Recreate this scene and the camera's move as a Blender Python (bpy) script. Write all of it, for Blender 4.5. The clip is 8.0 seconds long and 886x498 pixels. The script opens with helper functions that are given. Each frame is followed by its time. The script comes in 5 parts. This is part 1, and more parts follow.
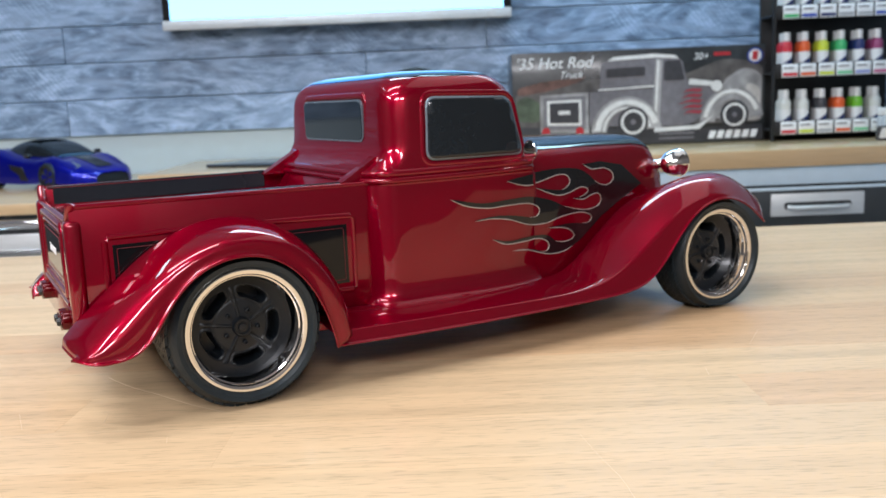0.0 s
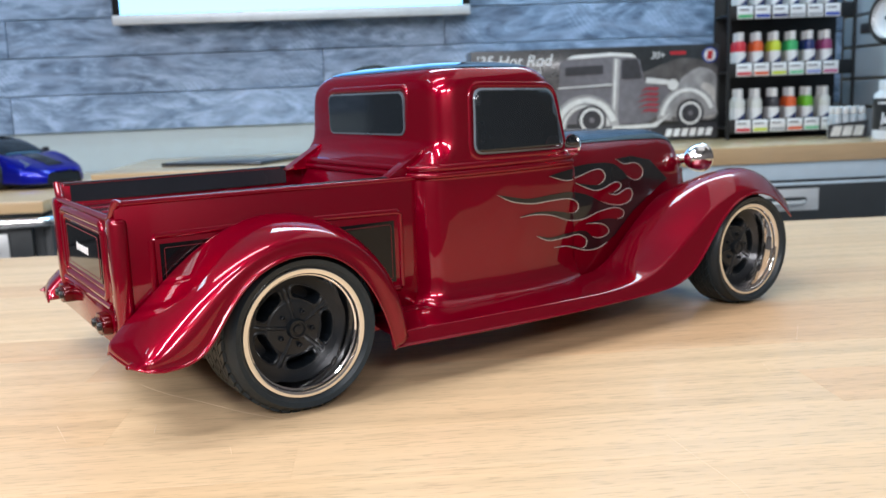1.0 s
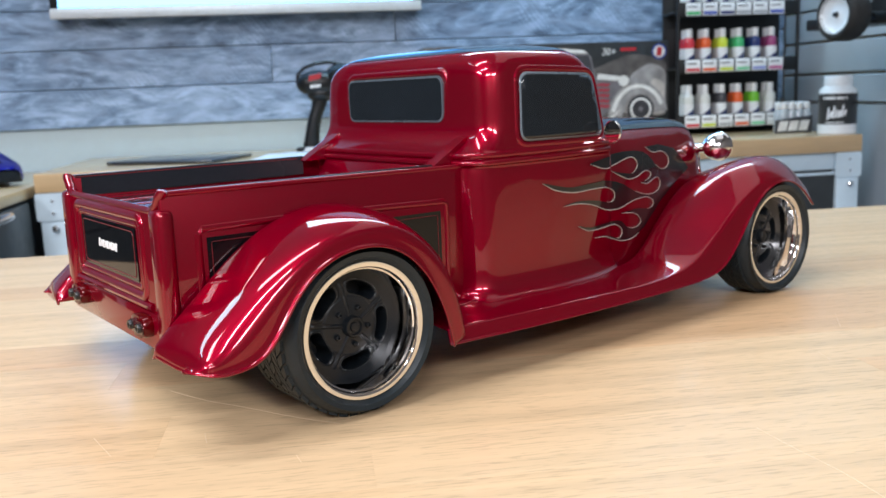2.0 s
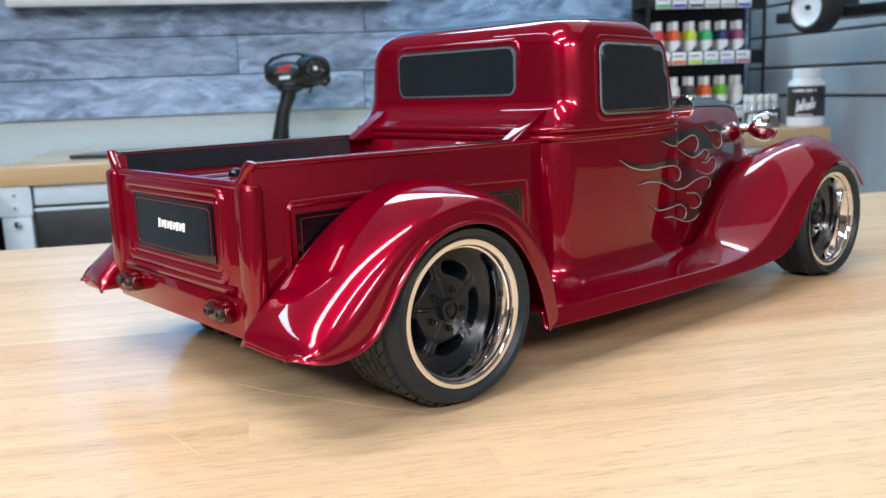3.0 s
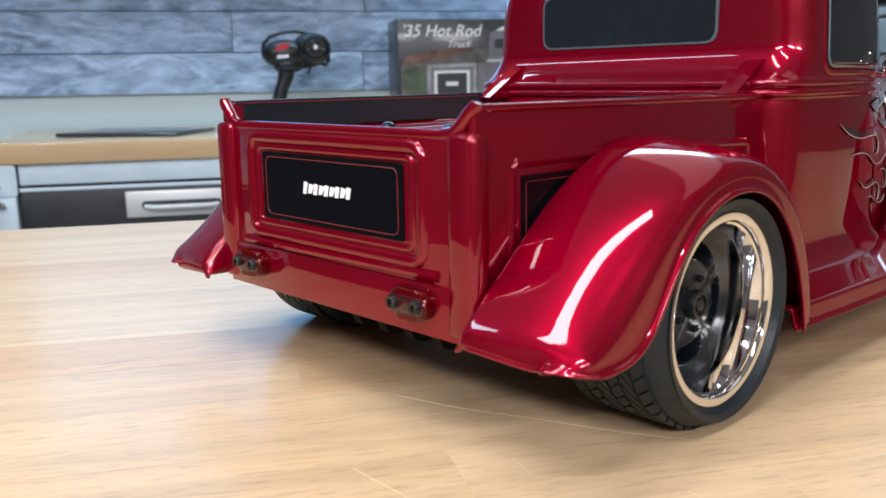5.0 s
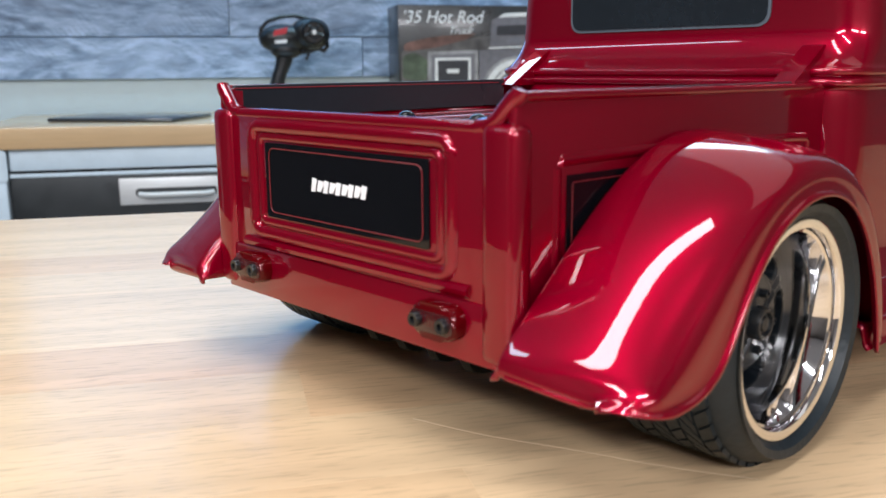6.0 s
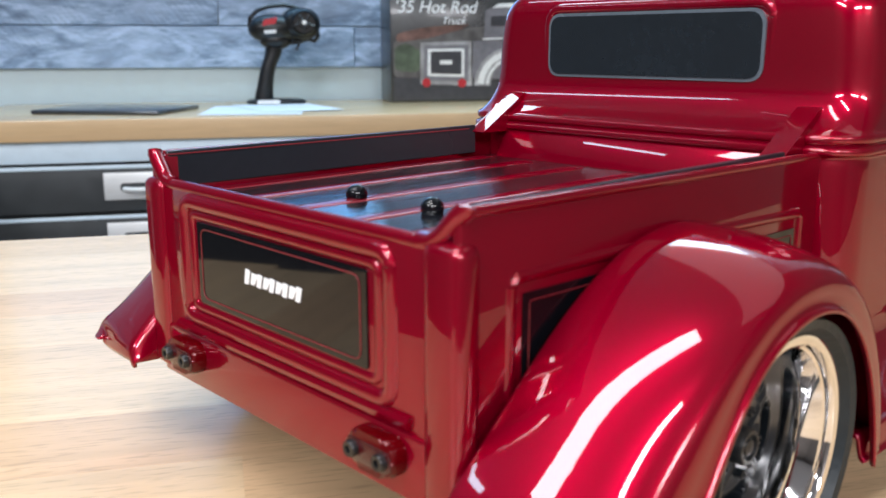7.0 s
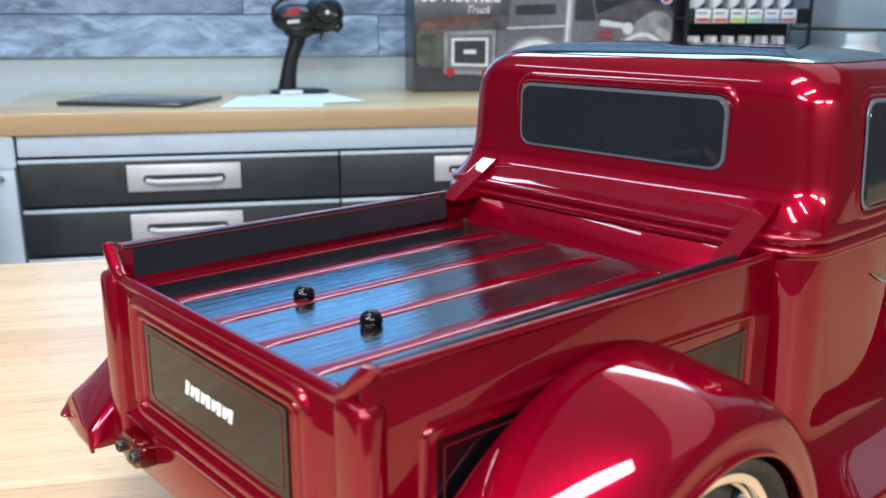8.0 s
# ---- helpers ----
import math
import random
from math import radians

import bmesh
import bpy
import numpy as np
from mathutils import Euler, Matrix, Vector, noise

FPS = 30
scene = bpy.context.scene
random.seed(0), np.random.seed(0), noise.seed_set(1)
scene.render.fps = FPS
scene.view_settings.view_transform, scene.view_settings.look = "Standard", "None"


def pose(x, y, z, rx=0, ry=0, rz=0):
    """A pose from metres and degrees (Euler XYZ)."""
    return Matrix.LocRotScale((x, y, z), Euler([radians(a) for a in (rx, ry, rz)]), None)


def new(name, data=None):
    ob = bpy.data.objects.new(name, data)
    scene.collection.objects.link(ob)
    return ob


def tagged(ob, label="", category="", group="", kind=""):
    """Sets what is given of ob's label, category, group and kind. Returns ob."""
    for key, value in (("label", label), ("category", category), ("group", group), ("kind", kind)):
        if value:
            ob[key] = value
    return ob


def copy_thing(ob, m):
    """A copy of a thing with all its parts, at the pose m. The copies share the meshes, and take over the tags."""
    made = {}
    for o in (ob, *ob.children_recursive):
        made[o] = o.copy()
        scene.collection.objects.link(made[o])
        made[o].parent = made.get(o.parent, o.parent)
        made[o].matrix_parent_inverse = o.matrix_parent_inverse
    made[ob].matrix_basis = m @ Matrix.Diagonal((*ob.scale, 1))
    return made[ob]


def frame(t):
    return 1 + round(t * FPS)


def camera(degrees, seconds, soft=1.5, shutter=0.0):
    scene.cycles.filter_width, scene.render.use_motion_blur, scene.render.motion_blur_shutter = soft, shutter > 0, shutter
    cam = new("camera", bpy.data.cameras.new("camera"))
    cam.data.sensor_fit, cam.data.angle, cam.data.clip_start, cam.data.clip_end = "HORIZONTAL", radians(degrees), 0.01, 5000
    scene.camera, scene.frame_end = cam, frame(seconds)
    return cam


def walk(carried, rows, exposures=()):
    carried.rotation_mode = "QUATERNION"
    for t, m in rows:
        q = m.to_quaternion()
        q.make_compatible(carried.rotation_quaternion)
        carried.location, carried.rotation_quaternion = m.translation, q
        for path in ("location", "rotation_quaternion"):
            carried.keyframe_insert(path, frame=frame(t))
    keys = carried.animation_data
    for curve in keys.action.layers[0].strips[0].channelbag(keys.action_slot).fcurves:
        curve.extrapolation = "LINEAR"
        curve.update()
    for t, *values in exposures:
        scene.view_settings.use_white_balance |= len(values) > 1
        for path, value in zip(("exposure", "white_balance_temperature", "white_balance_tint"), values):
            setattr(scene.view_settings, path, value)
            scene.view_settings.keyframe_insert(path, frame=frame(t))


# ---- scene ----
cam = camera(52.8, 8.0)
METRES = 0.4708
BASE = pose(0.1545, -0.5301, 0.1502, -9.567, 2.33, -0.04)
ROWS = [
    (0.0, 0.0, 0.0, 0.0, 0.0, 0.0, -0.0),
    (0.5, -0.0673, 0.0166, -0.0, -1.95, -0.02, 0.09),
    (1.0, -0.131, 0.0403, -0.0022, -3.97, -0.06, 0.46),
    (2.5, -0.3185, 0.1427, -0.015, -10.16, -0.27, 1.58),
    (3.0, -0.3823, 0.1857, -0.0235, -11.61, -0.43, 1.74),
    (3.5, -0.439, 0.2377, -0.0301, -12.88, -0.58, 1.69),
    (4.0, -0.4917, 0.2937, -0.0335, -13.61, -0.67, 1.42),
    (4.5, -0.5333, 0.3561, -0.0346, -13.74, -0.8, 1.18),
    (6.0, -0.5368, 0.4903, -0.0207, -14.05, -1.78, 0.45),
    (6.5, -0.513, 0.5229, 0.0082, -14.29, -2.34, 0.27),
    (7.0, -0.493, 0.5469, 0.0475, -14.23, -2.99, 0.08),
    (7.5, -0.4685, 0.5497, 0.094, -13.54, -3.76, -0.06),
    (8.0, -0.4379, 0.5382, 0.1302, -12.13, -4.6, -0.37),
]
walk(cam, [(t, BASE @ pose(METRES * x, METRES * y, METRES * z, 90 + pitch, roll, yaw)) for t, x, y, z, yaw, pitch, roll in ROWS],
     exposures=[(0.0, 0.0), (1.0, 0.03), (2.5, 0.04), (3.5, 0.06), (4.5, -0.06), (6.0, -0.02), (7.0, 0.10), (8.0, 0.16)])
cam.data.dof.use_dof = True
cam.data.dof.focus_distance = 0.39
cam.data.dof.aperture_fstop = 22.0

# ---- light: ceiling tubes, added fill lamps, the glowing screen, a dim grey world ----
world = bpy.data.worlds.new("world")
scene.world = world
world.use_nodes = True
world.node_tree.nodes["Background"].inputs[0].default_value = (0.62, 0.68, 0.75, 1)
world.node_tree.nodes["Background"].inputs[1].default_value = 0.15
scene.view_settings.exposure = 0.0

CEILING = 1.75
FLOOR = -0.93
SLATS_FROM = 0.80  # where the slats begin along the wall
SIDE = 1.47      # slat wall on the right
BACK = 2.12      # plank wall
LEFT, FRONT = -3.2, -3.4


def lamp_or_fill(x, y, sx, sy, power, colour=(1.0, 0.98, 0.95)):
    data = bpy.data.lights.new("tube_or_fill_light", "AREA")
    data.shape, data.size, data.size_y = "RECTANGLE", sx, sy
    data.energy, data.color = power, colour
    ob = new("tube_or_fill_light", data)
    ob.matrix_basis = pose(x, y, CEILING - 0.085)
    return ob


# first row inferred from highlights; second row added as fill and wall wash
LAMPS = [  # x, y, size along x, size along y, watts
    (-0.60, -0.05, 1.15, 0.18, 14), (-0.72, -0.95, 1.00, 0.09, 23), (-1.55, 0.75, 0.12, 0.80, 5),
    (0.75, -3.00, 0.90, 0.60, 68), (0.98, 0.60, 0.95, 1.90, 1.5), (0.55, 1.68, 1.90, 0.42, 31), (-2.1, -1.30, 0.40, 1.10, 67), (-0.7, -2.8, 1.1, 0.5, 84)]
# lamps towards the back tinted blue to cool the background
for lx, ly, sx, sy, watts in LAMPS:
    lamp_or_fill(lx, ly, sx, sy, watts, (0.50, 0.81, 1.0) if ly > 0.7 else (0.945, 0.945, 1.0))


# ---- materials ----
def material(name):
    m = bpy.data.materials.new(name)
    m.use_nodes = True
    nt = m.node_tree
    return m, nt, nt.nodes["Principled BSDF"]


def simple(name, colour, rough=0.5, metal=0.0, coat=0.0, bump=0.0, scale=200.0, vary=0.12, spec=0.5, coat_rough=0.03, stretch=(1, 1, 1)):
    """A plain surface with fine variation of its colour and relief."""
    m, nt, b = material(name)
    n, l = nt.nodes, nt.links
    tex = n.new("ShaderNodeTexCoord")
    mp = n.new("ShaderNodeMapping")
    mp.inputs["Scale"].default_value = stretch
    l.new(tex.outputs["Object"], mp.inputs[0])
    fine, broad = n.new("ShaderNodeTexNoise"), n.new("ShaderNodeTexNoise")
    fine.inputs["Scale"].default_value, fine.inputs["Detail"].default_value = scale, 5
    broad.inputs["Scale"].default_value, broad.inputs["Detail"].default_value = scale / 14, 3
    l.new(mp.outputs[0], fine.inputs[0])
    l.new(mp.outputs[0], broad.inputs[0])
    add = n.new("ShaderNodeMath")
    add.operation = "ADD"
    l.new(fine.outputs[0], add.inputs[0])
    l.new(broad.outputs[0], add.inputs[1])
    mr = n.new("ShaderNodeMapRange")
    mr.inputs[1].default_value, mr.inputs[2].default_value = 0.6, 1.4
    mr.inputs[3].default_value, mr.inputs[4].default_value = 1 - vary, 1 + vary
    l.new(add.outputs[0], mr.inputs[0])
    mul = n.new("ShaderNodeVectorMath")
    mul.operation = "SCALE"
    mul.inputs[0].default_value = colour
    l.new(mr.outputs[0], mul.inputs["Scale"])
    l.new(mul.outputs[0], b.inputs["Base Color"])
    rr = n.new("ShaderNodeMapRange")
    rr.inputs[1].default_value, rr.inputs[2].default_value = 0.3, 0.7
    rr.inputs[3].default_value, rr.inputs[4].default_value = rough * 0.85, min(1, rough * 1.15)
    l.new(broad.outputs[0], rr.inputs[0])
    l.new(rr.outputs[0], b.inputs["Roughness"])
    b.inputs["Metallic"].default_value = metal
    b.inputs["Specular IOR Level"].default_value = spec
    b.inputs["Coat Weight"].default_value = coat
    b.inputs["Coat Roughness"].default_value = coat_rough
    if bump:
        bp = n.new("ShaderNodeBump")
        bp.inputs["Strength"].default_value, bp.inputs["Distance"].default_value = bump, 0.002
        l.new(fine.outputs[0], bp.inputs["Height"])
        l.new(bp.outputs[0], b.inputs["Normal"])
    return m


def glow(name, colour, strength):
    m, nt, b = material(name)
    b.inputs["Base Color"].default_value = (*colour, 1)
    b.inputs["Emission Color"].default_value = (*colour, 1)
    b.inputs["Emission Strength"].default_value = strength
    return m


def butcher_block(name, tones, rough, coat):
    """Laminated beech: every stave by its own random tone, with grain, pores and soft stains."""
    m, nt, b = material(name)
    n, l = nt.nodes, nt.links
    info, geo = n.new("ShaderNodeObjectInfo"), n.new("ShaderNodeNewGeometry")
    ramp = n.new("ShaderNodeValToRGB")
    cr = ramp.color_ramp
    cr.elements[0].color, cr.elements[1].color = (*tones[0], 1), (*tones[-1], 1)
    for i, c in enumerate(tones[1:-1], 1):
        e = cr.elements.new(i / (len(tones) - 1))
        e.color = (*c, 1)
    l.new(info.outputs["Random"], ramp.inputs[0])
    mp = n.new("ShaderNodeMapping")
    mp.inputs["Scale"].default_value = (1.7, 75.0, 75.0)
    sh = n.new("ShaderNodeVectorMath")
    sh.operation = "SCALE"
    sh.inputs[0].default_value = (37, 11, 5)
    l.new(info.outputs["Random"], sh.inputs["Scale"])
    ad = n.new("ShaderNodeVectorMath")
    l.new(geo.outputs["Position"], ad.inputs[0])
    l.new(sh.outputs[0], ad.inputs[1])
    l.new(ad.outputs[0], mp.inputs[0])
    grain = n.new("ShaderNodeTexNoise")
    grain.inputs["Scale"].default_value, grain.inputs["Detail"].default_value = 1.0, 7
    grain.inputs["Distortion"].default_value = 0.6
    l.new(mp.outputs[0], grain.inputs[0])
    mp2 = n.new("ShaderNodeMapping")
    mp2.inputs["Scale"].default_value = (80.0, 850.0, 850.0)
    l.new(ad.outputs[0], mp2.inputs[0])
    pores = n.new("ShaderNodeTexNoise")
    pores.inputs["Scale"].default_value, pores.inputs["Detail"].default_value = 1.0, 3
    l.new(mp2.outputs[0], pores.inputs[0])
    g1 = n.new("ShaderNodeMapRange")
    g1.inputs[1].default_value, g1.inputs[2].default_value = 0.32, 0.68
    g1.inputs[3].default_value, g1.inputs[4].default_value = 0.89, 1.09
    l.new(grain.outputs[0], g1.inputs[0])
    g2 = n.new("ShaderNodeMapRange")
    g2.inputs[1].default_value, g2.inputs[2].default_value = 0.34, 0.46
    g2.inputs[3].default_value, g2.inputs[4].default_value = 0.80, 1.0
    l.new(pores.outputs[0], g2.inputs[0])
    mm = n.new("ShaderNodeMath")
    mm.operation = "MULTIPLY"
    l.new(g1.outputs[0], mm.inputs[0])
    l.new(g2.outputs[0], mm.inputs[1])
    sc = n.new("ShaderNodeVectorMath")
    sc.operation = "SCALE"
    l.new(ramp.outputs[0], sc.inputs[0])
    l.new(mm.outputs[0], sc.inputs["Scale"])
    l.new(sc.outputs[0], b.inputs["Base Color"])
    b.inputs["Roughness"].default_value = rough
    b.inputs["Specular IOR Level"].default_value = 0.28
    b.inputs["Coat Weight"].default_value = coat
    b.inputs["Coat Roughness"].default_value = 0.20
    bp = n.new("ShaderNodeBump")
    bp.inputs["Strength"].default_value, bp.inputs["Distance"].default_value = 0.06, 0.0005
    l.new(pores.outputs[0], bp.inputs["Height"])
    l.new(bp.outputs[0], b.inputs["Normal"])
    return m


def weathered_plank(name):
    """Printed grey-blue barn wood: long streaks, whitewash and knots, shifted plank by plank."""
    m, nt, b = material(name)
    n, l = nt.nodes, nt.links
    info, geo = n.new("ShaderNodeObjectInfo"), n.new("ShaderNodeNewGeometry")
    sh = n.new("ShaderNodeVectorMath")
    sh.operation = "SCALE"
    sh.inputs[0].default_value = (23, 3, 17)
    l.new(info.outputs["Random"], sh.inputs["Scale"])
    ad = n.new("ShaderNodeVectorMath")
    l.new(geo.outputs["Position"], ad.inputs[0])
    l.new(sh.outputs[0], ad.inputs[1])

    def streak(scale, detail, dist, lo, hi):
        mp = n.new("ShaderNodeMapping")
        mp.inputs["Scale"].default_value = scale
        l.new(ad.outputs[0], mp.inputs[0])
        t = n.new("ShaderNodeTexNoise")
        t.inputs["Scale"].default_value, t.inputs["Detail"].default_value, t.inputs["Distortion"].default_value = 1.0, detail, dist
        l.new(mp.outputs[0], t.inputs[0])
        r = n.new("ShaderNodeMapRange")
        r.inputs[1].default_value, r.inputs[2].default_value = lo, hi
        l.new(t.outputs[0], r.inputs[0])
        return r

    s1, s2, s3 = streak((5.5, 4, 14), 9, 2.6, 0.35, 0.66), streak((26, 9, 170), 7, 1.2, 0.34, 0.66), streak((4.2, 3, 13), 6, 1.6, 0.44, 0.66)
    mix = n.new("ShaderNodeMath")
    mix.operation = "MULTIPLY_ADD"
    l.new(s1.outputs[0], mix.inputs[0])
    mix.inputs[1].default_value = 0.55
    m2 = n.new("ShaderNodeMath")
    m2.operation = "MULTIPLY_ADD"
    l.new(s2.outputs[0], m2.inputs[0])
    m2.inputs[1].default_value = 0.24
    m3 = n.new("ShaderNodeMath")
    m3.operation = "MULTIPLY"
    l.new(info.outputs["Random"], m3.inputs[0])
    m3.inputs[1].default_value = 0.25
    l.new(m3.outputs[0], m2.inputs[2])
    l.new(m2.outputs[0], mix.inputs[2])
    ramp = n.new("ShaderNodeValToRGB")
    cr = ramp.color_ramp
    cr.elements[0].position, cr.elements[0].color = 0.08, (0.070, 0.102, 0.160, 1)
    cr.elements[1].position, cr.elements[1].color = 0.97, (0.50, 0.645, 0.87, 1)
    e = cr.elements.new(0.5)
    e.color = (0.190, 0.283, 0.425, 1)
    # slanting saw marks, in patches
    saw = n.new("ShaderNodeTexWave")
    saw.inputs["Scale"].default_value, saw.inputs["Distortion"].default_value = 1.0, 2.5
    saw.inputs["Detail"].default_value = 2
    turn = n.new("ShaderNodeMapping")
    turn.inputs["Rotation"].default_value = (0, radians(38), 0)
    turn.inputs["Scale"].default_value = (26, 26, 26)
    l.new(ad.outputs[0], turn.inputs[0])
    l.new(turn.outputs[0], saw.inputs[0])
    patch = streak((5, 3, 9), 2, 0.5, 0.50, 0.68)
    marks = n.new("ShaderNodeMath")
    marks.operation = "MULTIPLY"
    l.new(saw.outputs["Fac"], marks.inputs[0])
    l.new(patch.outputs[0], marks.inputs[1])
    knot = streak((9, 4, 60), 4, 6.0, 0.62, 0.72)
    lift = n.new("ShaderNodeMath")
    lift.operation = "MULTIPLY_ADD"
    l.new(marks.outputs[0], lift.inputs[0])
    lift.inputs[1].default_value = 0.20
    l.new(mix.outputs[0], lift.inputs[2])
    lift2 = n.new("ShaderNodeMath")
    lift2.operation = "MULTIPLY_ADD"
    l.new(knot.outputs[0], lift2.inputs[0])
    lift2.inputs[1].default_value = 0.30
    l.new(lift.outputs[0], lift2.inputs[2])
    l.new(lift2.outputs[0], ramp.inputs[0])
    wash = n.new("ShaderNodeMix")
    wash.data_type = "RGBA"
    l.new(ramp.outputs[0], wash.inputs["A"])
    wash.inputs["B"].default_value = (0.38, 0.50, 0.70, 1)
    sc = n.new("ShaderNodeMath")
    sc.operation = "MULTIPLY"
    l.new(s3.outputs[0], sc.inputs[0])
    sc.inputs[1].default_value = 0.6
    l.new(sc.outputs[0], wash.inputs["Factor"])
    l.new(wash.outputs["Result"], b.inputs["Base Color"])
    b.inputs["Roughness"].default_value = 0.6
    bp = n.new("ShaderNodeBump")
    bp.inputs["Strength"].default_value, bp.inputs["Distance"].default_value = 0.2, 0.002
    l.new(s2.outputs[0], bp.inputs["Height"])
    l.new(bp.outputs[0], b.inputs["Normal"])
    return m


def candy_paint(name, colour, metal):
    """Deep metallic red under clear lacquer with a faint orange peel."""
    m, nt, b = material(name)
    n, l = nt.nodes, nt.links
    tex, flake, peel = n.new("ShaderNodeTexCoord"), n.new("ShaderNodeTexNoise"), n.new("ShaderNodeTexNoise")
    flake.inputs["Scale"].default_value, flake.inputs["Detail"].default_value = 4000, 2
    peel.inputs["Scale"].default_value, peel.inputs["Detail"].default_value = 160, 2
    l.new(tex.outputs["Object"], flake.inputs[0])
    l.new(tex.outputs["Object"], peel.inputs[0])
    mr = n.new("ShaderNodeMapRange")
    mr.inputs[3].default_value, mr.inputs[4].default_value = 0.82, 1.18
    l.new(flake.outputs[0], mr.inputs[0])
    sc = n.new("ShaderNodeVectorMath")
    sc.operation = "SCALE"
    sc.inputs[0].default_value = colour
    l.new(mr.outputs[0], sc.inputs["Scale"])
    l.new(sc.outputs[0], b.inputs["Base Color"])
    b.inputs["Metallic"].default_value, b.inputs["Roughness"].default_value = metal, 0.29
    b.inputs["Specular IOR Level"].default_value = 0.0
    b.inputs["Specular Tint"].default_value = (0.55, 0.02, 0.06, 1)
    b.inputs["Coat IOR"].default_value = 1.50
    b.inputs["Coat Weight"].default_value, b.inputs["Coat Roughness"].default_value = 1.0, 0.012
    bp = n.new("ShaderNodeBump")
    bp.inputs["Strength"].default_value, bp.inputs["Distance"].default_value = 0.012, 0.001
    l.new(peel.outputs[0], bp.inputs["Height"])
    l.new(bp.outputs[0], b.inputs["Coat Normal"])
    return m


RED = candy_paint("candy_red_paint", (0.225, 0.0001, 0.0130), 0.55)
FLAME_BLACK = simple("black_flame_film", (0.006, 0.0065, 0.008), 0.30, 0, 1.0, 0, 300, 0.2, 0.1, 0.012)
BED_DECAL = simple("bed_floor_decal", (0.009, 0.010, 0.013), 0.055, 0, 0.0, 0.13, 620, 0.9, 0.5, 0.04, (0.07, 1, 1))
BED_DECAL.node_tree.nodes["Principled BSDF"].inputs["IOR"].default_value = 2.9
BLACK_DECAL = simple("black_gloss_decal", (0.003, 0.0035, 0.005), 0.045, 0, 0.0, 0, 300, 0.2, 0.38, 0.05)
# base colour lifted grey-blue in place of a reflection on the panes
WINDOW = simple("dark_window_film", (0.011, 0.0155, 0.020), 0.06, 0, 0.0, 0, 300, 0.2, 0.55, 0.02)
WINDOW_EDGE = simple("grey_window_trim", (0.13, 0.16, 0.19), 0.3, 0.3, 0.5)
CHROME = simple("chrome", (0.86, 0.86, 0.87), 0.06, 1.0, 0, 0, 300, 0.03)
SILVER_LINE = simple("silver_pinstripe", (0.55, 0.50, 0.46), 0.35, 0.3)
RED_LINE = simple("red_pinstripe", (0.17, 0.008, 0.014), 0.35, 0.0)
RUBBER = simple("tyre_rubber", (0.0115, 0.0185, 0.0235), 0.44, 0, 0, 0.12, 400, 0.25, 0.36)
BLACK_PLASTIC = simple("black_plastic", (0.007, 0.0075, 0.0085), 0.34, 0, 0, 0.05, 500, 0.25)
SATIN_BLACK = simple("satin_black_wheel", (0.0060, 0.0085, 0.0115), 0.34, 0.0, 0, 0.0, 500, 0.2, 0.36)
MATTE_BLACK = simple("matte_black_plastic", (0.005, 0.0055, 0.006), 0.75, 0, 0, 0.05, 500, 0.25, 0.08)
WHITE_INK = simple("white_ink", (0.80, 0.81, 0.83), 0.5)
LENS_RED = simple("red_lamp_lens", (0.080, 0.0005, 0.002), 0.06, 0.2, 0.0, 0, 300, 0.1, 0.30)
LENS_BAND = simple("smoked_lens_band", (0.035, 0.004, 0.006), 0.22, 0.0, 0.3)
STEEL = simple("steel_screw", (0.35, 0.36, 0.38), 0.3, 1.0)
BEECH = [butcher_block("beech_pale", [(0.654, 0.463, 0.271), (0.672, 0.480, 0.286), (0.661, 0.469, 0.274)], 0.45, 0.34),
         butcher_block("beech_warm", [(0.641, 0.444, 0.254), (0.661, 0.463, 0.269), (0.647, 0.451, 0.259)], 0.45, 0.34),
         butcher_block("beech_pink", [(0.616, 0.405, 0.228), (0.637, 0.426, 0.243), (0.626, 0.416, 0.235)], 0.45, 0.34)]
SCRATCH = simple("pale_scratch", (0.72, 0.56, 0.38), 0.5)
BEECH_EDGE = simple("beech_edge", (0.60, 0.41, 0.22), 0.45, 0, 0.8, 0.1, 120, 0.12, 0.5, 0.12, (0.1, 1, 1))
PLANK = weathered_plank("weathered_blue_grey_plank")
PAINT_GREY = simple("grey_wall_paint", (0.52, 0.62, 0.66), 0.7, 0, 0, 0.1, 350, 0.05)
SLAT_GREY = simple("slat_wall_grey", (0.40, 0.44, 0.48), 0.5, 0, 0, 0.05, 200, 0.06)
CREAM = simple("cream_mdf_groove", (0.50, 0.40, 0.27), 0.7)
STEEL_GREY = simple("blue_grey_powder_coat", (0.64, 0.77, 0.86), 0.40, 0.1, 0, 0.08, 500, 0.06)
DARK_DRAWER = simple("charcoal_drawer", (0.045, 0.05, 0.053), 0.42, 0.2, 0, 0.05, 400, 0.15)
BRUSHED = simple("brushed_steel", (0.72, 0.74, 0.74), 0.40, 0.45, 0, 0.05, 300, 0.08, 0.5, 0.03, (0.1, 1, 1))
